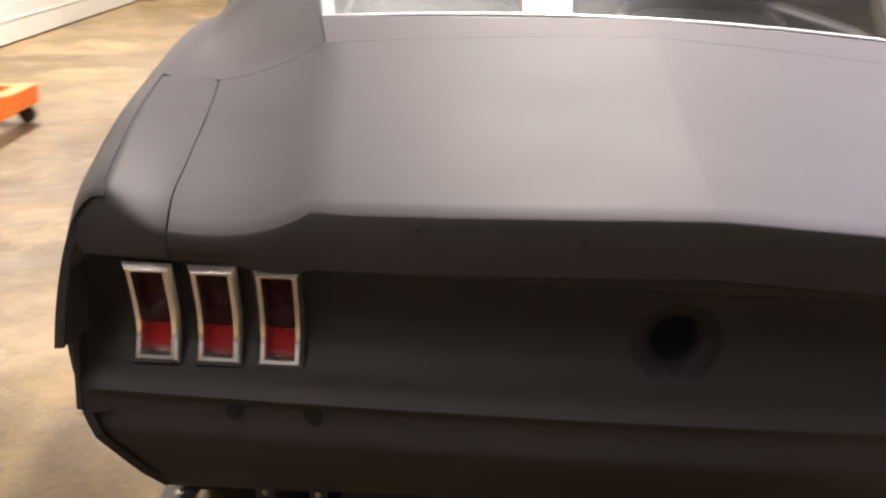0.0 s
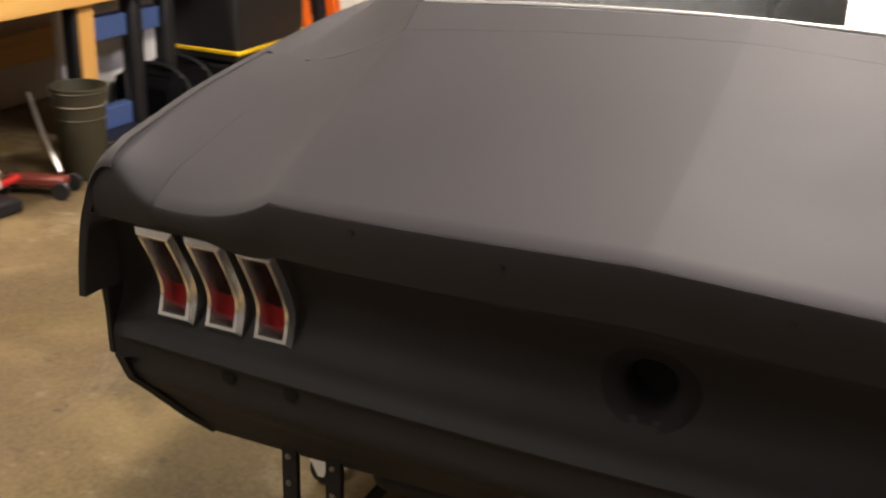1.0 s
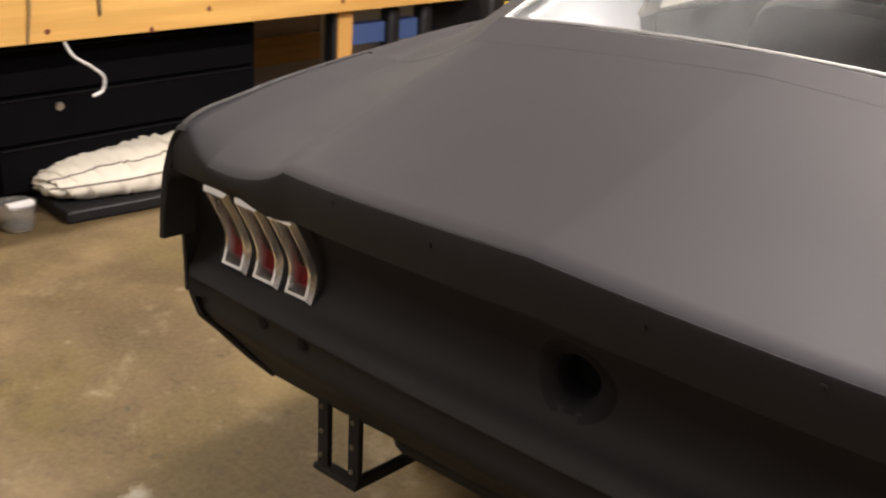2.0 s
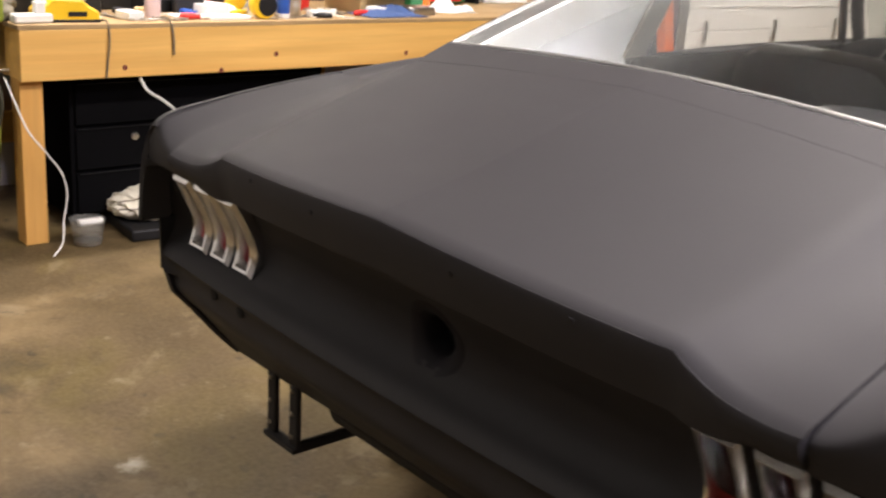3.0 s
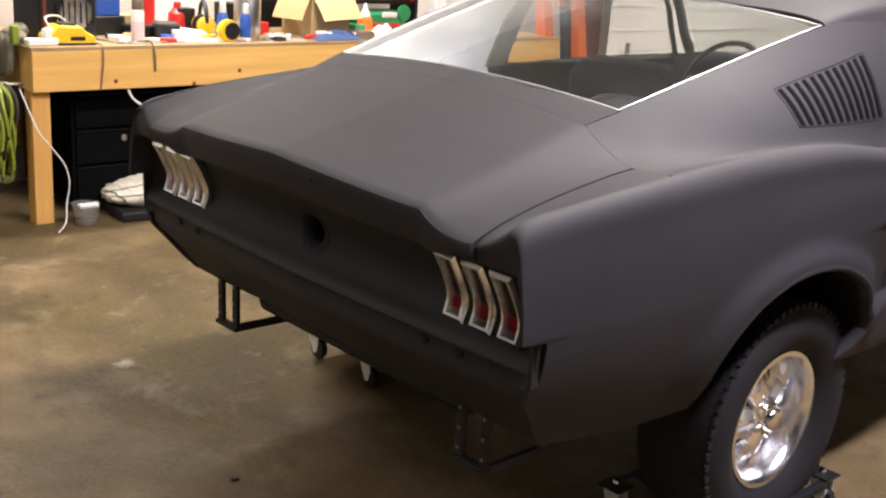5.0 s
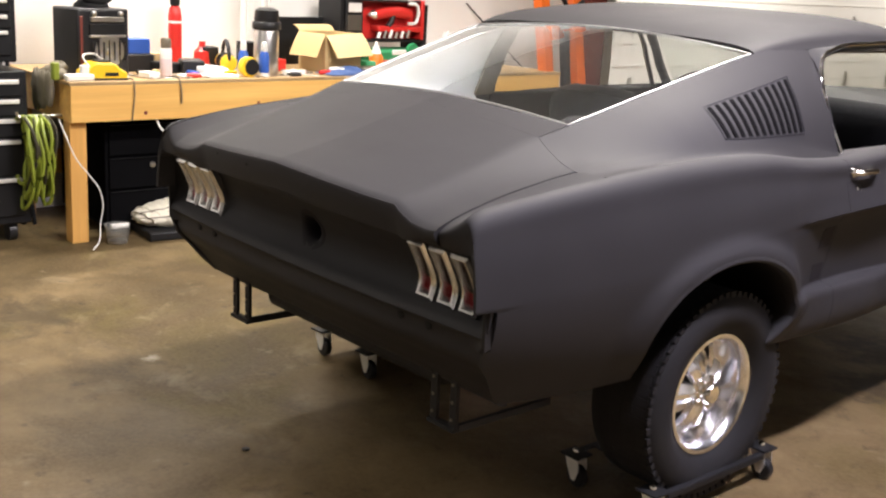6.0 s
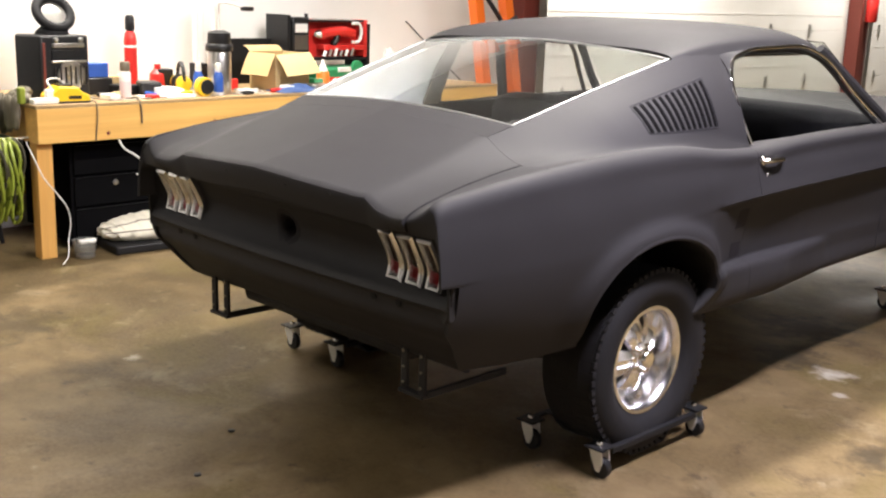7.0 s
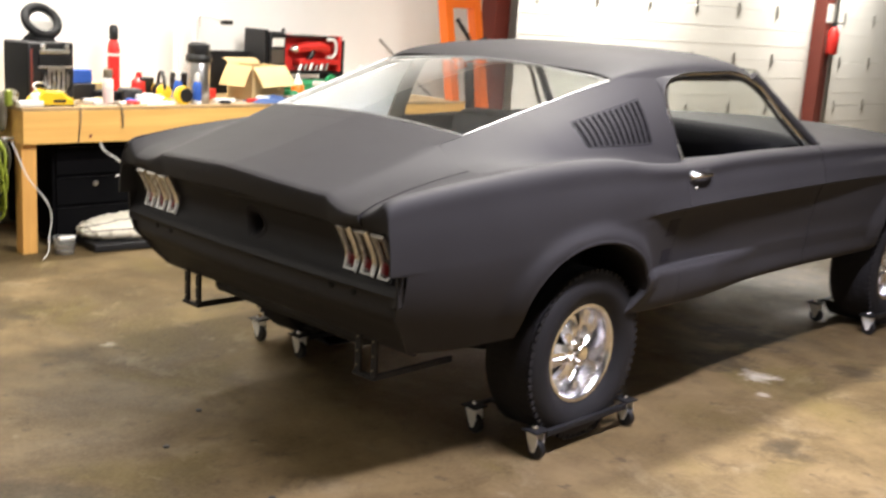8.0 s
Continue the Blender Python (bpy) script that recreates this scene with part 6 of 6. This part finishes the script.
tbag = block("tool_bag", "low black tool bag on the floor", "tool bag", (-3.02, 3.02, 0), (0.36, 0.42, 0.26), DULLBLACK, 4, 0.05)
part("zip_lid", Geo().box((0, 0, 0.262), (0.27, 0.34, 0.022)), DULLBLACK, tbag, bevel=0.01)
for y in (-0.10, 0.10):
    part("carry_strap", Geo().tube(spread([(0.183, y, 0.05), (0.186, y, 0.20), (0.10, y, 0.285), (0.0, y, 0.30), (-0.10, y, 0.285), (-0.186, y, 0.20)], 24), 0.012, 6), BLACK, tbag)
part("side_pocket", Geo().box((0.185, 0.0, 0.10), (0.03, 0.17, 0.13)), BLACK, tbag, bevel=0.012)
part("buckle", Geo().box((0.203, 0.0, 0.14), (0.010, 0.035, 0.05)), STEEL, tbag, bevel=0.003)
tb = block("tool_box", "large black tool box with yellow trim and latches", "tool box", (-2.98, 3.56, 0.26), (0.42, 0.62, 0.42), BLACK, 0, 0.02)
part("yellow_seam", Geo().box((0, 0, 0.055), (0.432, 0.632, 0.022)), YELLOW, tb, "yellow seam", bevel=0.006)
part("yellow_corner", Geo().box((0.205, 0.295, 0.055), (0.05, 0.06, 0.075)), YELLOW, tb, bevel=0.012)
for y in (-0.18, 0.18):
    part("latch", Geo().box((0.216, y, 0.36), (0.014, 0.07, 0.06)), YELLOW, tb, bevel=0.006)
base = block("tool_box_cart", "black wheeled cart base with bright handles under the tool box", "cart", (-2.98, 3.56, 0.06), (0.44, 0.60, 0.199), BLACK, 0, 0.02)
for x in (-0.17, 0.19):
    for y in (-0.24, 0.24):
        part("cart_wheel", Geo().ring((x, y - 0.02, -0.01), (0, 1, 0), [(0.05, 0), (0.05, 0.04)], 18), RUBBER, base)
        part("cart_fork", Geo().box((x, y, 0.01), (0.05, 0.06, 0.05)), STEEL, base, bevel=0.004)
for y in (-0.05, 0.12):
    part("bright_handle", Geo().tube(spread([(0.222, y, 0.05), (0.250, y + 0.01, 0.07), (0.255, y + 0.03, 0.11), (0.222, y + 0.04, 0.15)], 16), 0.011, 8), CHROME, base, "bright chrome handle")
    part("handle_plate", Geo().box((0.224, y + 0.02, 0.10), (0.008, 0.09, 0.12)), STEEL, base, bevel=0.003)

# orange engine hoist
hoist = thing("engine_hoist", "orange steel engine hoist on caster wheels", "engine hoist", (-3.05, 4.37, 0))
part("base_beam", Geo().box((0.18, -0.13, 0.165), (0.60, 0.13, 0.13)), ORANGE, hoist, bevel=0.008)
part("side_rail", Geo().box((0.43, 0.17, 0.160), (0.10, 0.468, 0.11)), ORANGE, hoist, bevel=0.008)
part("side_rail", Geo().box((-0.06, 0.17, 0.160), (0.10, 0.468, 0.11)), ORANGE, hoist, bevel=0.008)
part("cross_rail", Geo().box((0.185, 0.36, 0.160), (0.388, 0.09, 0.09)), ORANGE, hoist, bevel=0.008)
for s in (-1, 1):
    g = Geo()
    bar(g, (0.13, s * 0.20 - 0.10 + (0.06 if s < 0 else 0), 0.20), (-0.25, s * 0.16 - 0.26, 3.1), 0.085, 0.085, (0, 1, 0))
    part("upright", g, ORANGE, hoist, smooth=False, bevel=0.005)
for x, y in ((0.38, -0.13), (-0.04, -0.13), (0.43, 0.34), (-0.06, 0.34)):
    part("caster", Geo().ring((x, y - 0.02, 0.048), (0, 1, 0), [(0.048, 0), (0.048, 0.04)], 18).box((x - 0.02, y, 0.085), (0.06, 0.05, 0.05)), BLACK, hoist)
part("ram", Geo().tube([(0.16, -0.10, 0.21), (0.05, -0.14, 1.25)], 0.04, 12), BLACKSTEEL, hoist)
part("boom", Geo().box((-0.22, -0.25, 2.9), (0.07, 0.42, 0.07)), ORANGE, hoist, bevel=0.006)
part("cross_bar", Geo().box((-0.055, -0.18, 1.62), (0.07, 0.34, 0.07)), ORANGE, hoist, bevel=0.006)
part("lower_bar", Geo().box((-0.01, -0.16, 1.28), (0.05, 0.30, 0.06)), ORANGE, hoist, bevel=0.006)
part("chain_hook", Geo().tube(spread([(0.06, -0.30, 1.50), (0.10, -0.20, 1.36), (0.07, -0.12, 1.30), (0.08, 0.02, 1.36)], 16), 0.018, 8), BLACKSTEEL, hoist)

# black roller tool chest beside the bench
chest = thing("tool_chest", "tall black roller tool chest with bright drawer pulls", "tool chest", (-3.34, 0.015, 0))
part("lower_body", Geo().box((0, 0, 0.50), (0.46, 0.70, 0.80)), BLACKSTEEL, chest, bevel=0.008)
part("upper_body", Geo().box((-0.03, 0, 1.19), (0.38, 0.66, 0.50)), BLACKSTEEL, chest, bevel=0.008)
for x in (-0.16, 0.16):
    for y in (-0.26, 0.26):
        part("roller", Geo().ring((x, y - 0.02, 0.05), (0, 1, 0), [(0.05, 0), (0.05, 0.04)], 16).box((x, y, 0.085), (0.06, 0.05, 0.03)), BLACK, chest)
zz = 0.14
for h in (0.22, 0.20, 0.11, 0.10, 0.10):
    dr = part("drawer", Geo().box((0.236, 0, zz + h / 2), (0.018, 0.64, h - 0.010)), BLACKSTEEL, chest, bevel=0.004)
    part("drawer_pull", Geo().box((0.252, 0, zz + h - 0.022), (0.018, 0.60, 0.022)), ZINC, dr, "bright full-width drawer pull", bevel=0.004)
    zz += h
zz = 0.97
for h in (0.14, 0.08, 0.08, 0.07):
    dr = part("drawer", Geo().box((0.166, 0, zz + h / 2), (0.018, 0.60, h - 0.010)), BLACKSTEEL, chest, bevel=0.004)
    part("drawer_pull", Geo().box((0.182, 0, zz + h - 0.020), (0.018, 0.56, 0.020)), ZINC, dr, bevel=0.004)
    zz += h

# marks and scraps on the floor
for x, y in ((-0.232, -0.021), (0.0, -0.30), (0.55, -0.25)):
    piece("rubber_washer", Geo().ring((x, y, 0.0005), (0, 0, 1), [(0.012, 0), (0.012, 0.005), (0.006, 0.006)], 12), BLACK, "small dark rubber washer on the floor", "washer", group="washers")
